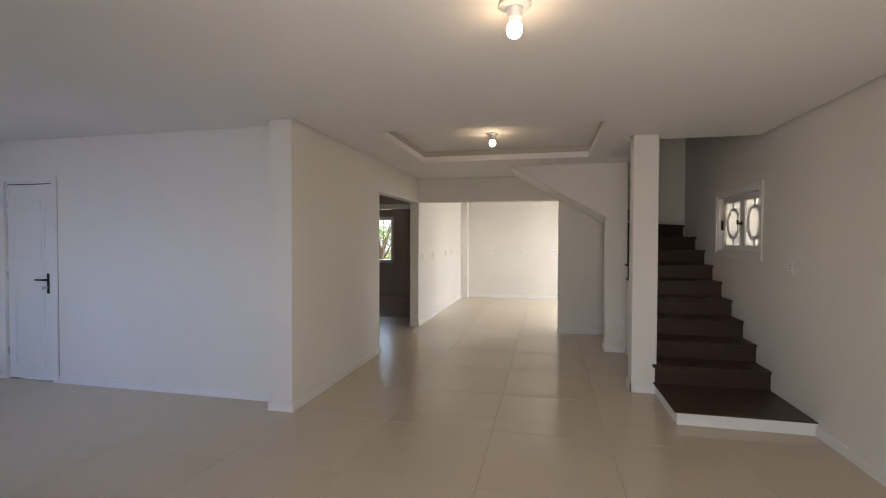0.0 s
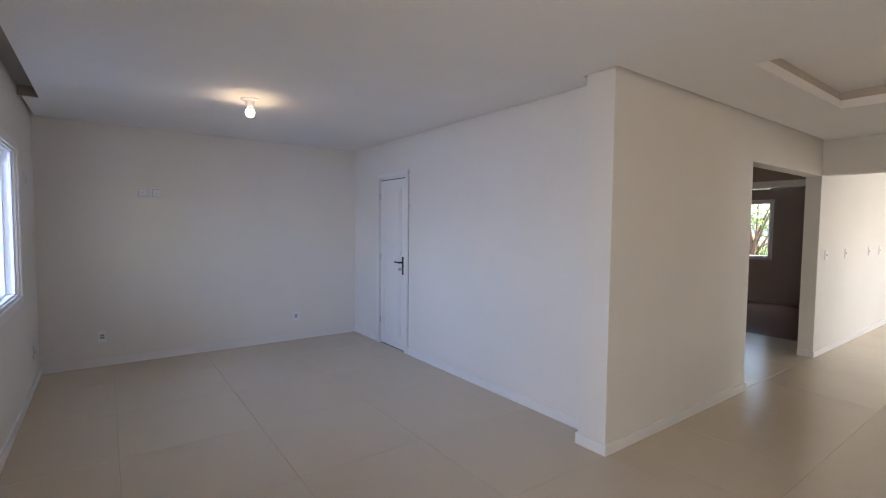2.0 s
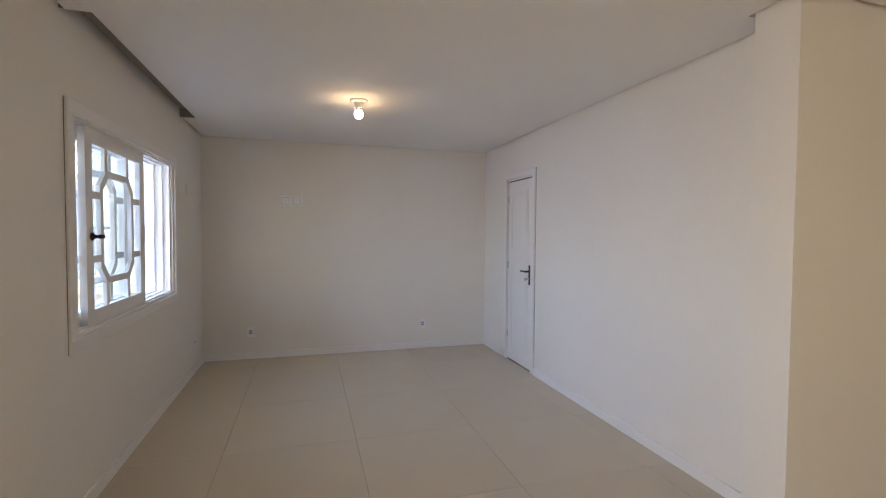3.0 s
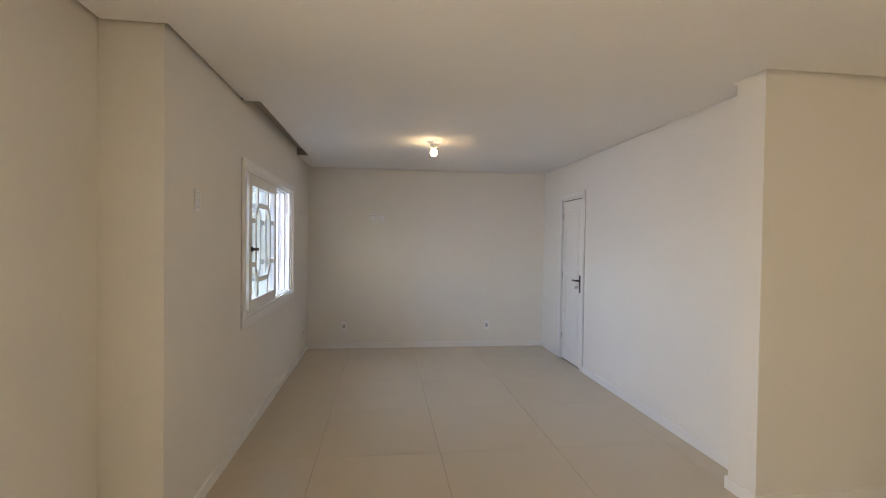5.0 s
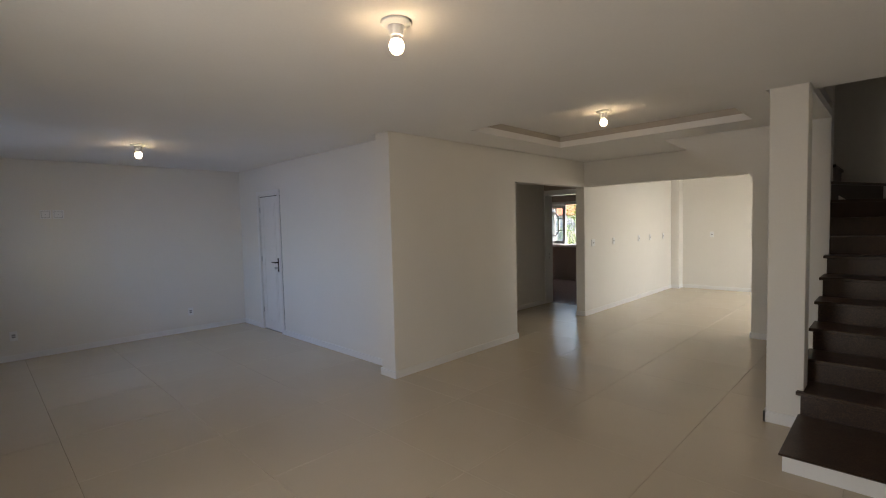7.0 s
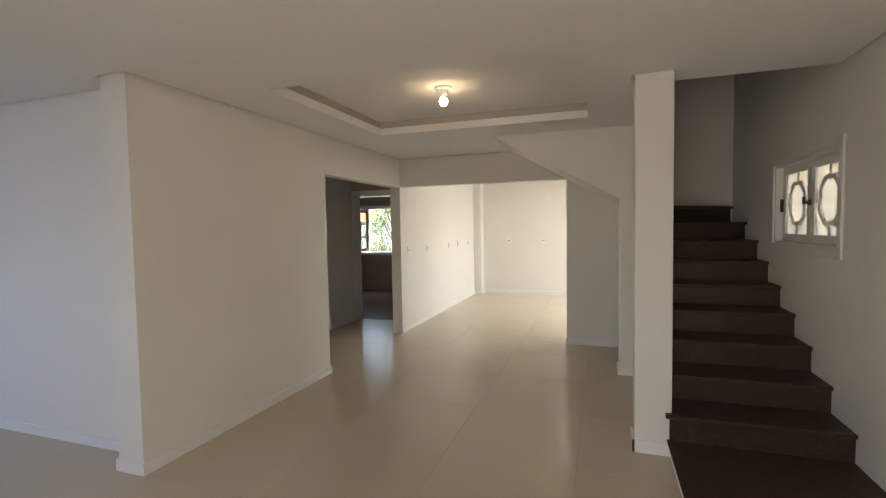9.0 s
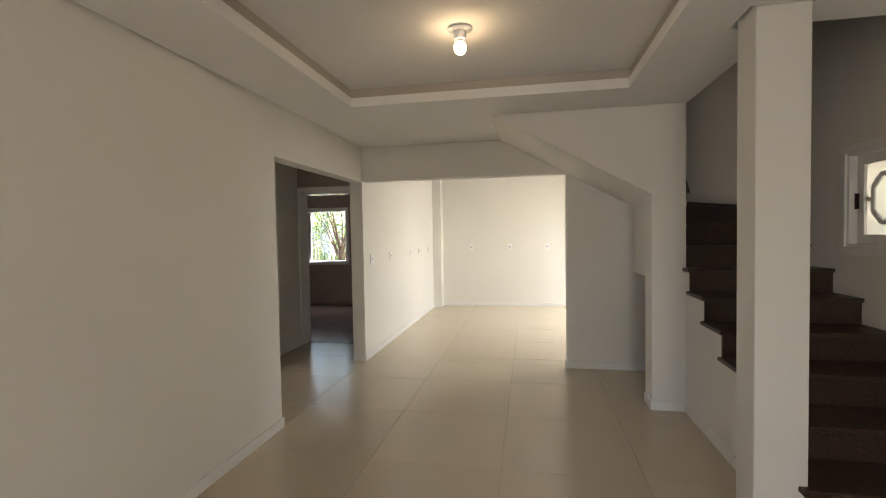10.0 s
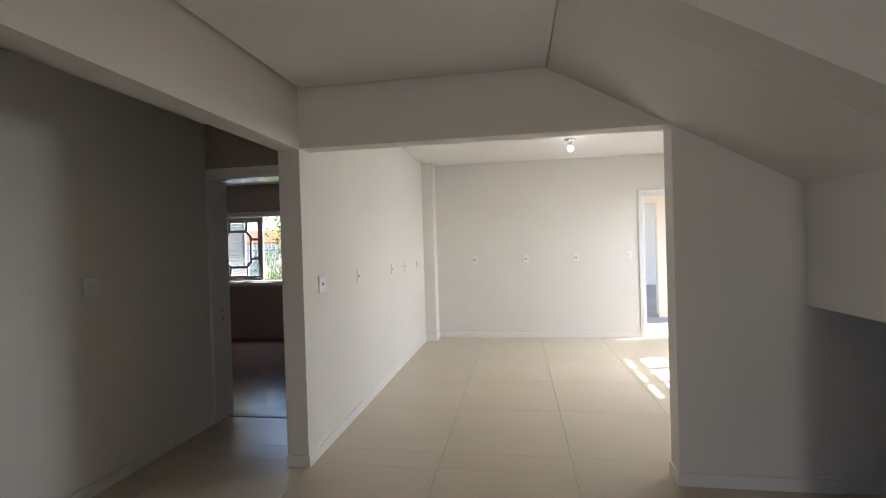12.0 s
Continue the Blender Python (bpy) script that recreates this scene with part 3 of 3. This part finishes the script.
louvred_shutter(bed_window, 0.52, 1.06, pose(-3.66, 8.372, 0.945))

# kitchen window, out of the walk's sight, lets the sun in
kit_window = thing("window_4", "white wooden kitchen window with square panes", "window", kind="structure")
lining(kit_window, "y", 5.95, 7.63, 0.95, 2.30, 4.398, 4.56)
kp = [(a, a + 0.395, b, c) for a in (0.075, 0.575, 1.075) for b, c in ((0.09, 0.46), (0.50, 0.86), (0.97, 1.07))]
ks = new("sash")
ks.parent = kit_window
ks.matrix_local = pose(4.42, 7.59, 0.978, 0, 0, -90)
part("frame", slab((0, 1.60), (0, 1.295), (0, 0.035), kp, (0, 2, 1)), LACQUER, ks)
for a, b, c, d in kp:
    pane = part("pane", box(a - 0.004, b + 0.004, 0.015, 0.019, c - 0.004, d + 0.003), GLASS, ks)
    pane.visible_shadow = False


# doors
def lever_handle(parent, m):
    """Long back plate with a lever and a key, dark bronze; plate in x,z, facing -y."""
    h = part("handle", box(-0.017, 0.017, -0.008, 0.0, -0.125, 0.085, 0.004), BRONZE, parent, "dark bronze lever handle")
    h.matrix_local = m
    bm = bmesh.new()
    lathe([(0.011, 0), (0.011, 0.05)], 12, bm)
    bmesh.ops.transform(bm, matrix=pose(0, -0.008, 0.02, 90, 0, 0), verts=bm.verts)
    add_box(bm, -0.108, 0.011, -0.062, -0.047, 0.011, 0.029, 0.006, 2)
    part("lever", bm, BRONZE, h)
    bm = box(-0.004, 0.004, -0.05, -0.008, -0.07, -0.05)
    add_box(bm, -0.014, 0.014, -0.062, -0.046, -0.076, -0.044, 0.003)
    part("key", bm, STEEL, h)
    return h


def panel_door(parent, w, h, m):
    """White leaf with a raised upper panel and a strip for the diagonal crease below."""
    leaf = new("leaf")
    leaf.parent = parent
    leaf.matrix_local = m
    part("board", box(0, w, 0.0, 0.035, 0, h, 0.003), LACQUER, leaf)
    for u0, u1, v0, v1 in ((0.09, w - 0.09, 1.22, h - 0.10), (0.09, w - 0.09, 0.12, 1.12)):
        t = 0.016
        part("panel_moulding", ring([(u0, v0), (u1, v0), (u1, v1), (u0, v1)], [(u0 + t, v0 + t), (u1 - t, v0 + t), (u1 - t, v1 - t), (u0 + t, v1 - t)], -0.005, 0.003), LACQUER, leaf)
        part("panel", box(u0 + 0.045, u1 - 0.045, -0.005, 0.003, v0 + 0.045, v1 - 0.045, 0.003), LACQUER, leaf)
    # crease in the door's veneer, stood in for by a thin raised strip
    d = prism([(0.060, 0.632), (0.070, 0.620), (0.516, 1.176), (0.507, 1.186)], -0.007, 0.0)
    part("diagonal_crease", d, LACQUER, leaf)
    return leaf


door = thing("door_1", "closed white panelled door with a dark lever handle", "door", kind="structure")
casing(door, "x", -3.455, -2.83, 0.0, 2.08, 0.192, -1, w=0.06, sill=False)
lining(door, "x", -3.48, -2.83, 0.0, 2.085, 0.194, 0.34, bottom=False)
leaf = panel_door(door, 0.588, 2.038, pose(-3.449, 0.202, 0.012))
lever_handle(leaf, pose(0.540, 0.0, 1.03))
for z in (0.25, 1.05, 1.80):
    part("hinge", lathe([(0.007, 0), (0.007, 0.08)], 10, centre=(0.0, -0.006, z)), STEEL, leaf)
structure("door_gap", box(-3.45, -2.86, 0.198, 0.34, 0.0005, 0.003), BRONZE, "dark strip under the closed door", "threshold")

# dark strips drawing the shadow lines beside the trim and over the leaf
part("gap_shade_strip", box(-2.7698, -2.7675, 0.1905, 0.192, 0.075, 2.14), SHADOW, door, "dark strip for the shaded gap beside the trim")
part("head_gap", box(-3.449, -2.861, 0.203, 0.212, 2.0515, 2.059), SHADOW, door, "dark strip for the shade above the leaf")

# glazed front door: one leaf shut, the other side open
entry = thing("door_2", "white wooden front door leaf with frosted glass panes", "door", kind="structure")
casing(entry, "x", 1.175, 2.815, 0.0, 2.08, -3.47, 1, w=0.07, sill=False)
lining(entry, "x", 1.17, 2.82, 0.0, 2.085, -3.65, -3.468, bottom=False)
EX, EW, EH = 1.195, 0.70, 2.05
panes = [(0.055, 0.175, 1.30, 1.91), (0.22, 0.48, 1.30, 1.91), (0.525, 0.645, 1.30, 1.91), (0.055, 0.645, 1.09, 1.19),
         (0.055, 0.175, 0.18, 0.98), (0.22, 0.48, 0.18, 0.98), (0.525, 0.645, 0.18, 0.98)]
fl = new("leaf")
fl.parent = entry
fl.matrix_local = pose(EX, -3.515, 0.008)
part("leaf_frame", slab((0, EW), (0, EH), (0.0, 0.04), panes, (0, 2, 1)), LACQUER, fl)
for a, b, c, d in panes:
    part("pane", box(a - 0.004, b + 0.004, 0.017, 0.022, c - 0.004, d + 0.004), FROST, fl)
    part("bead", ring([(a, c), (b, c), (b, d), (a, d)], [(a + 0.009, c + 0.009), (b - 0.009, c + 0.009), (b - 0.009, d - 0.009), (a + 0.009, d - 0.009)], 0.026, 0.038), LACQUER, fl)

bed_door = thing("door_3", "white lacquered bedroom door frame standing open", "door", kind="structure")
part("head_trim", box(-1.16, -0.21, 4.682, 4.70, 2.08, 2.15, 0.004), LACQUER, bed_door)
part("side_trim", box(-0.28, -0.21, 4.682, 4.70, 0.0, 2.08, 0.004), LACQUER, bed_door)
lining(bed_door, "x", -1.165, -0.28, 0.0, 2.085, 4.686, 4.932, t=0.028, bottom=False, head=ENAMEL)
part("threshold", box(-1.137, -0.308, 4.855, 4.89, -0.002, 0.004), BRONZE, bed_door, "dark metal threshold strip")
for z in (0.86, 0.93):
    part("strike_plate", box(-1.1375, -1.135, 4.80, 4.83, z, z + 0.03), STEEL, bed_door)

kit_door = thing("door_4", "white door frame open to the sunny yard", "door", kind="structure")
casing(kit_door, "x", 3.245, 4.025, 0.0, 2.105, 8.33, -1, w=0.07, sill=False)
lining(kit_door, "x", 3.24, 4.03, 0.0, 2.11, 8.328, 8.482, bottom=False)


# ---- ceiling lamps ----
def ceiling_lamp(x, y, z, label, group, mat):
    lamp = thing("ceiling_lamp", label, "lamp", group, at=pose(x, y, z))
    part("base", lathe([(0.070, 0.0), (0.072, -0.008), (0.066, -0.014), (0.045, -0.018), (0.042, -0.022)], 32), PLASTIC, lamp, smooth=True)
    part("socket", lathe([(0.040, -0.018), (0.036, -0.030), (0.033, -0.062), (0.030, -0.066)], 24), PLASTIC, lamp, smooth=True)
    part("collar", lathe([(0.020, -0.064), (0.024, -0.074), (0.027, -0.084)], 24), PLASTIC, lamp, smooth=True)
    part("bulb", lathe([(0.026, -0.084), (0.032, -0.095), (0.0345, -0.110), (0.032, -0.126), (0.024, -0.139), (0.012, -0.146), (0.003, -0.148)], 24), mat, lamp, "lit warm light bulb", smooth=True)
    return lamp


ceiling_lamp(-2.24, -1.658, H, "white ceiling socket with a bare lit bulb", "ceiling bulbs", BULB)
ceiling_lamp(1.99, -1.555, H, "white ceiling socket with a bare lit bulb", "ceiling bulbs", BULB)
ceiling_lamp(1.55, 1.475, TOP, "white ceiling socket with a lit bulb in the tray", "ceiling bulbs", BULB)
ceiling_lamp(2.08, 6.95, KH, "white ceiling socket with a lit bulb in the kitchen", "ceiling bulbs", BULB_COOL)


# ---- sockets and switches ----
def wall_plate(m, w, h, label, kind_of="socket", modules=1, vertical=True):
    """A bevelled plate on a wall, facing -y in its own frame, with its modules."""
    ob = thing("wall_" + kind_of, label, kind_of, "wall plates", at=m)
    part("plate", box(-w / 2, w / 2, -0.010, 0.0, -h / 2, h / 2, 0.003), PLASTIC, ob)
    for k in range(modules):
        c = (k - (modules - 1) / 2) * 0.026
        if kind_of == "socket":
            part("insert", box(-0.019, 0.019, -0.012, -0.008, c - 0.011, c + 0.011, 0.001), INSERT, ob)
            for u in (-0.0095, 0.0, 0.0095):
                part("contact", box(u - 0.003, u + 0.003, -0.0128, -0.0115, c - 0.004, c + 0.004), SOCKET, ob)
        elif kind_of == "switch":
            part("rocker", box(-0.021, 0.021, -0.013, -0.008, c - 0.0115, c + 0.0115, 0.0015), PLASTIC, ob)
            # grey edge drawing the shadow gap round the rocker
            part("rocker_shade_line", box(-0.0225, 0.0225, -0.0104, -0.009, c - 0.0130, c + 0.0130), INSERT, ob)
        else:
            a, b = w / 2 - 0.016, h / 2 - 0.016
            # raised grey ring that draws the shaded groove of the cover
            part("cover_shade_line", ring([(-a, -b), (a, -b), (a, b), (-a, b)], [(0.003 - a, 0.003 - b), (a - 0.003, 0.003 - b), (a - 0.003, b - 0.003), (0.003 - a, b - 0.003)], -0.0104, -0.009), INSERT, ob)
            part("screw_cap", lathe([(0.004, 0.0), (0.0035, 0.0015)], 10), INSERT, ob).matrix_local = pose(0, -0.010, 0, 90, 0, 0)
    return ob


W_WEST = lambda y, z: pose(-4.18, y, z, 0, 0, 90)
W_SOUTH = lambda x, z, y=-3.18: pose(x, y, z, 0, 0, 180)
W_PART = lambda y, z: pose(0.0, y, z, 0, 0, 90)
for y in (-2.68, -0.65):
    wall_plate(W_WEST(y, 0.31), 0.075, 0.118, "white wall socket near the floor of the end wall", modules=2)
for y in (-2.295, -2.167):
    wall_plate(W_WEST(y, 1.822), 0.115, 0.115, "white square cover plate high on the end wall", "cover", modules=1)
wall_plate(W_SOUTH(-0.33, 1.73), 0.075, 0.118, "blank white plate beside the front window", "cover")
wall_plate(W_SOUTH(-3.51, 1.87), 0.075, 0.118, "blank white plate beside the front window", "cover")
wall_plate(W_SOUTH(-3.75, 0.32), 0.075, 0.118, "white wall socket below the front window", modules=1)
wall_plate(W_SOUTH(0.97, 1.19, -3.47), 0.118, 0.118, "white light switch beside the front door", "switch", modules=3)
wall_plate(pose(XR, 0.90, 1.27, 0, 0, -90), 0.075, 0.118, "white light switch beside the stairs", "switch", modules=3)
for y in (4.333, 5.115, 6.25, 6.84, 7.575):
    wall_plate(W_PART(y, 1.197), 0.118 if y < 4.5 else 0.075, 0.118, "white wall socket on the kitchen side wall", modules=1)
for x in (0.757, 1.535, 2.275):
    wall_plate(pose(x, 8.33, 1.202), 0.075, 0.118, "white wall socket on the kitchen end wall", modules=1)
wall_plate(pose(3.035, 8.33, 1.216), 0.075, 0.118, "white light switch beside the yard door", "switch", modules=1)
wall_plate(pose(-1.165, 3.60, 1.262, 0, 0, 90), 0.118, 0.118, "white light switch on the hall wall", "switch", modules=1)

# ---- outside ----
structure("ground", box(-600, 600, -600, 600, -0.5, -0.16), EARTH, "dry garden ground round the house", "ground")


def tree(x, y, h, r, seed, label):
    rnd = random.Random(seed)
    t = thing("tree", label, "tree", at=pose(x, y, -0.16))
    bm = bmesh.new()
    tips = []

    def limb(a, b, r0, r1):
        a, b = Vector(a), Vector(b)
        q = (b - a).to_track_quat("Z", "Y").to_matrix()
        rows = [[bm.verts.new(p + q @ Vector((rr * math.cos(k * math.pi / 3), rr * math.sin(k * math.pi / 3), 0))) for k in range(6)] for p, rr in ((a, r0), (a.lerp(b, 0.5) + Vector((rnd.uniform(-.04, .04), rnd.uniform(-.04, .04), 0)), (r0 + r1) / 2), (b, r1))]
        for lo, hi in zip(rows, rows[1:]):
            for k in range(6):
                bm.faces.new([lo[k], lo[(k + 1) % 6], hi[(k + 1) % 6], hi[k]])

    limb((0, 0, 0), (-0.12, 0.03, h * 0.4), 0.055, 0.042)
    limb((-0.12, 0.03, h * 0.4), (-0.38, 0.05, h * 0.8), 0.042, 0.018)
    for k in range(11):
        a = k * 2.4
        z0 = h * rnd.uniform(0.22, 0.42)
        tip = Vector((r * math.cos(a) * rnd.uniform(.5, 1), r * math.sin(a) * rnd.uniform(.5, 1), h * rnd.uniform(0.45, 0.95)))
        limb((-0.12 * z0 / (h * 0.4), 0.02, z0), tip, 0.035, 0.008)
        for j in range(5):
            tips.append(tip * rnd.uniform(0.65, 1.05) + Vector([rnd.uniform(-.3, .3) for _ in range(3)]))
    part("trunk", bm, BARK, t)
    verts, faces = [], []
    for tip in tips:
        for j in range(26):
            c = tip + Vector([rnd.gauss(0, 0.20) for _ in range(3)])
            m = Euler((rnd.uniform(-1, 1), rnd.uniform(-1, 1), rnd.uniform(0, 6.28))).to_matrix()
            s = rnd.uniform(0.022, 0.045)
            n = len(verts)
            verts += [c + m @ Vector(p) for p in ((-s * 1.6, 0, 0), (0, -s * 0.7, 0.01), (s * 1.6, 0, 0), (0, s * 0.7, 0.01))]
            faces.append((n, n + 1, n + 2, n + 3))
    me = bpy.data.meshes.new("crown")
    me.from_pydata(verts, [], faces)
    me.materials.append(LEAF)
    crown = new("crown", me)
    crown.parent = t
    return t


tree(-3.15, 11.0, 3.3, 1.0, 3, "small leafy garden tree outside the bedroom")
tree(-6.6, 18.0, 3.0, 1.3, 5, "leafy garden tree beyond the bedroom window")
tree(-9.2, -7.3, 4.4, 1.6, 8, "leafy tree in front of the house")

fence = thing("fence", "grey metal garden fence on a low white wall", "fence", at=pose(-6.0, 14.0, -0.16))
bar_mesh = None
for k in range(72):
    ob = part("bar", box(-0.012, 0.012, -0.012, 0.012, 0.0, 1.7), STEEL_PAINT, fence) if bar_mesh is None else new("bar", bar_mesh)
    bar_mesh = bar_mesh or ob.data
    ob.parent = fence
    ob.location = (-2.6 + k * 0.12, 0, 0.1)
for z in (0.2, 1.6):
    part("rail", box(-2.7, 6.1, -0.02, 0.02, z - 0.02, z + 0.02), STEEL_PAINT, fence)

part("plinth", box(-9.0, -0.05, -0.10, 0.10, 0.0, 1.28, 0.01), PLASTER_OUT, fence, "white plastered low wall")


def shrub(x, y, w, h, seed, label):
    """A low bush: a few stems and many small leaves."""
    rnd = random.Random(seed)
    b = thing("shrub", label, "bush", "garden shrubs", at=pose(x, y, -0.16))
    bm = bmesh.new()
    for k in range(6):
        a = k * 1.05
        c = Vector((math.cos(a), math.sin(a), 0))
        rows = [[bm.verts.new(c * d + Vector((rr * math.cos(q * 2.094), rr * math.sin(q * 2.094), z))) for q in range(3)] for d, z, rr in ((0.03, 0, 0.014), (w * 0.18, h * 0.5, 0.010), (w * 0.3, h * 0.85, 0.004))]
        for lo, hi in zip(rows, rows[1:]):
            for q in range(3):
                bm.faces.new([lo[q], lo[(q + 1) % 3], hi[(q + 1) % 3], hi[q]])
    part("stems", bm, BARK, b)
    verts, faces = [], []
    for k in range(800):
        a, d, u = rnd.uniform(0, 6.283), w * 0.5 * math.sqrt(rnd.random()), rnd.uniform(0.06, 1.0)
        d *= 0.6 + 0.55 * math.sin(math.pi * min(u, 0.92)) * (1 + 0.25 * math.sin(3 * a + seed))
        c = Vector((d * math.cos(a), d * math.sin(a), h * u * (1 - 0.25 * (d / w)) + rnd.gauss(0, 0.04)))
        m = Euler((rnd.uniform(-1, 1), rnd.uniform(-1, 1), rnd.uniform(0, 6.28))).to_matrix()
        g = rnd.uniform(0.018, 0.036)
        n = len(verts)
        verts += [c + m @ Vector(p) for p in ((-g * 1.5, 0, 0), (0, -g * 0.6, 0.01), (g * 1.5, 0, 0), (0, g * 0.6, 0.01))]
        faces.append((n, n + 1, n + 2, n + 3))
    me = bpy.data.meshes.new("foliage")
    me.from_pydata(verts, [], faces)
    me.materials.append(LEAF)
    new("foliage", me).parent = b


for k, (x, y, w, h) in enumerate(((-5.65, 13.3, 0.9, 1.6), (-5.05, 13.5, 0.9, 1.25), (-3.9, 13.6, 0.9, 1.25), (-3.3, 13.3, 0.9, 1.15), (-5.3, 13.0, 0.6, 0.95))):
    shrub(x, y, w, h, 20 + k, "green leafy shrub in front of the garden fence")


def spiky_plant(x, y, seed):
    """A tuft of stiff pointed leaves."""
    rnd = random.Random(seed)
    b = thing("spiky_plant", "small dark green spiky plant below the bedroom window", "plant", "spiky plants", at=pose(x, y, -0.16))
    for k in range(9):
        a, lean, n = k * 2.4, rnd.uniform(0.1, 0.5), rnd.uniform(1.0, 1.25)
        d, e = Vector((math.cos(a), math.sin(a), 0)), Vector((-math.sin(a), math.cos(a), 0))
        bm = bmesh.new()
        rows = [[bm.verts.new(d * (lean * t * t * 0.5 + o) + e * (wd * q) + Vector((0, 0, n * t))) for q, o in ((-1, 0.0), (0, 0.012), (1, 0.0))] for t, wd in ((0, 0.03), (0.5, 0.032), (0.85, 0.018), (1, 0.002))]
        for lo, hi in zip(rows, rows[1:]):
            for q in (0, 1):
                bm.faces.new([lo[q], lo[q + 1], hi[q + 1], hi[q]])
        part("leaf", bm, LEAF, b)


for k in range(4):
    spiky_plant(-4.15 + k * 0.28, 11.9, 40 + k)

house = thing("neighbour_house", "white neighbouring house with a red clay tile roof", "house", at=pose(-41.0, 66.0, -0.16))
part("wall", slab((-6, 7), (0, 2.7), (0, 0.2), [(-1.6, -0.2, 0.9, 2.0), (3.0, 4.4, 0.9, 2.0)], (0, 2, 1)), PLASTER_OUT, house)
for u in (-1.6, 3.0):
    part("window", box(u, u + 1.4, 0.08, 0.12, 0.9, 2.0), GLASS, house)
bm = prism([(-0.7, 2.55), (3.2, 4.5), (3.2, 4.62), (-0.7, 2.67)], -6.5, 7.5, axis=0)
roof = part("roof", bm, ROOFTILE, house, "red clay tile roof")
for k in range(52):
    r = part("tile_row", prism([(-0.75, 2.68), (3.2, 4.64), (3.2, 4.71), (-0.75, 2.75)], -6.4 + k * 0.27, -6.27 + k * 0.27, axis=0), ROOFTILE, roof)

# wooded ridge on the skyline
rv, rf = [], []
for i in range(161):
    x = -320 + i * 4.0
    top = 7.0 + 2 * math.sin(x * 0.017 + 1.0) + 0.8 * math.sin(x * 0.071) + 0.4 * math.sin(x * 0.33) + 0.3 * math.sin(x * 0.81 + 2)
    for t, dy in ((0.0, 0.0), (0.35, 8.0), (0.7, 20.0), (1.0, 38.0)):
        rv.append((x, 150 + dy + 3 * math.sin(x * 0.13 + t * 9), -0.4 + top * t + 0.3 * math.sin(x * 0.9 + t * 14) * (t > 0)))
for i in range(160):
    for j in range(3):
        rf.append((4 * i + j, 4 * i + 4 + j, 4 * i + 5 + j, 4 * i + 1 + j))
ridge = bpy.data.meshes.new("backdrop_ridge")
ridge.from_pydata(rv, [], rf)
ridge.materials.append(surface("far_woods", (0.085, 0.12, 0.10), 0.9, big=(0.08, 0.6, 1.4), fine=(0.5, 0.6, 1.4), relief=None))
tagged(new("backdrop_ridge", ridge), "blue-green wooded ridge on the skyline", "hill", kind="structure")

# ---- bedroom floor planks ----
plank_meshes = {}
for i in range(18):
    y0 = 4.89 + i * 0.195
    if y0 > 8.2:
        break
    x = -4.5 - 0.43 * (i * 7 % 3)
    while x < -0.15:
        a, b = max(x, -4.5), min(x + 1.29, -0.151)
        w = round(b - a, 3)
        if w > 0.03:
            if w not in plank_meshes:
                bm = box(0, w - 0.0006, 0, 0.1945, -0.007, 0.0, 0.0005)
                me = bpy.data.meshes.new("plank")
                bm.to_mesh(me)
                bm.free()
                me.materials.append(LAMINATE)
                plank_meshes[w] = me
            ob = new("plank", plank_meshes[w])
            ob.parent = floor_bedroom
            ob.location = (a, y0, 0.0)
        x += 1.29

# ---- floor tiles ----
PX, PY = 0.869, 0.866
ZONES = [(-4.30, 4.30, -3.645, 0.25), (-1.28, 4.20, 0.25, 4.10), (-0.10, 4.45, 4.10, 8.47), (-1.28, -0.10, 4.10, 4.855)]
tile_cache = {}


def tile_mesh(w, d):
    key = (round(w, 3), round(d, 3))
    if key not in tile_cache:
        bm = bmesh.new()
        c = 0.0012
        rows = [[bm.verts.new((x, y, z)) for x, y in ((i, i), (w - i, i), (w - i, d - i), (i, d - i))] for i, z in ((0, -0.008), (0, -c), (c, 0.0))]
        for a, b in zip(rows, rows[1:]):
            for k in range(4):
                bm.faces.new([a[k], a[(k + 1) % 4], b[(k + 1) % 4], b[k]])
        bm.faces.new(rows[-1])
        me = bpy.data.meshes.new("tile")
        bm.to_mesh(me)
        bm.free()
        me.materials.append(TILE)
        tile_cache[key] = me
    return tile_cache[key]


J = 0.0016
for zx0, zx1, zy0, zy1 in ZONES:
    for i in range(-8, 5):
        for j in range(-10, 7):
            x0, x1 = max(zx0, 1.73 + i * PX), min(zx1, 1.73 + (i + 1) * PX)
            y0, y1 = max(zy0, 4.335 + j * PY), min(zy1, 4.335 + (j + 1) * PY)
            if x1 - x0 < 0.02 or y1 - y0 < 0.02:
                continue
            a0 = J / 2 if x0 > zx0 else 0
            a1 = J / 2 if x1 < zx1 else 0
            b0 = J / 2 if y0 > zy0 else 0
            b1 = J / 2 if y1 < zy1 else 0
            ob = new("tile", tile_mesh(x1 - x0 - a0 - a1, y1 - y0 - b0 - b1))
            ob.parent = floor
            ob.location = (x0 + a0, y0 + b0, 0.0)
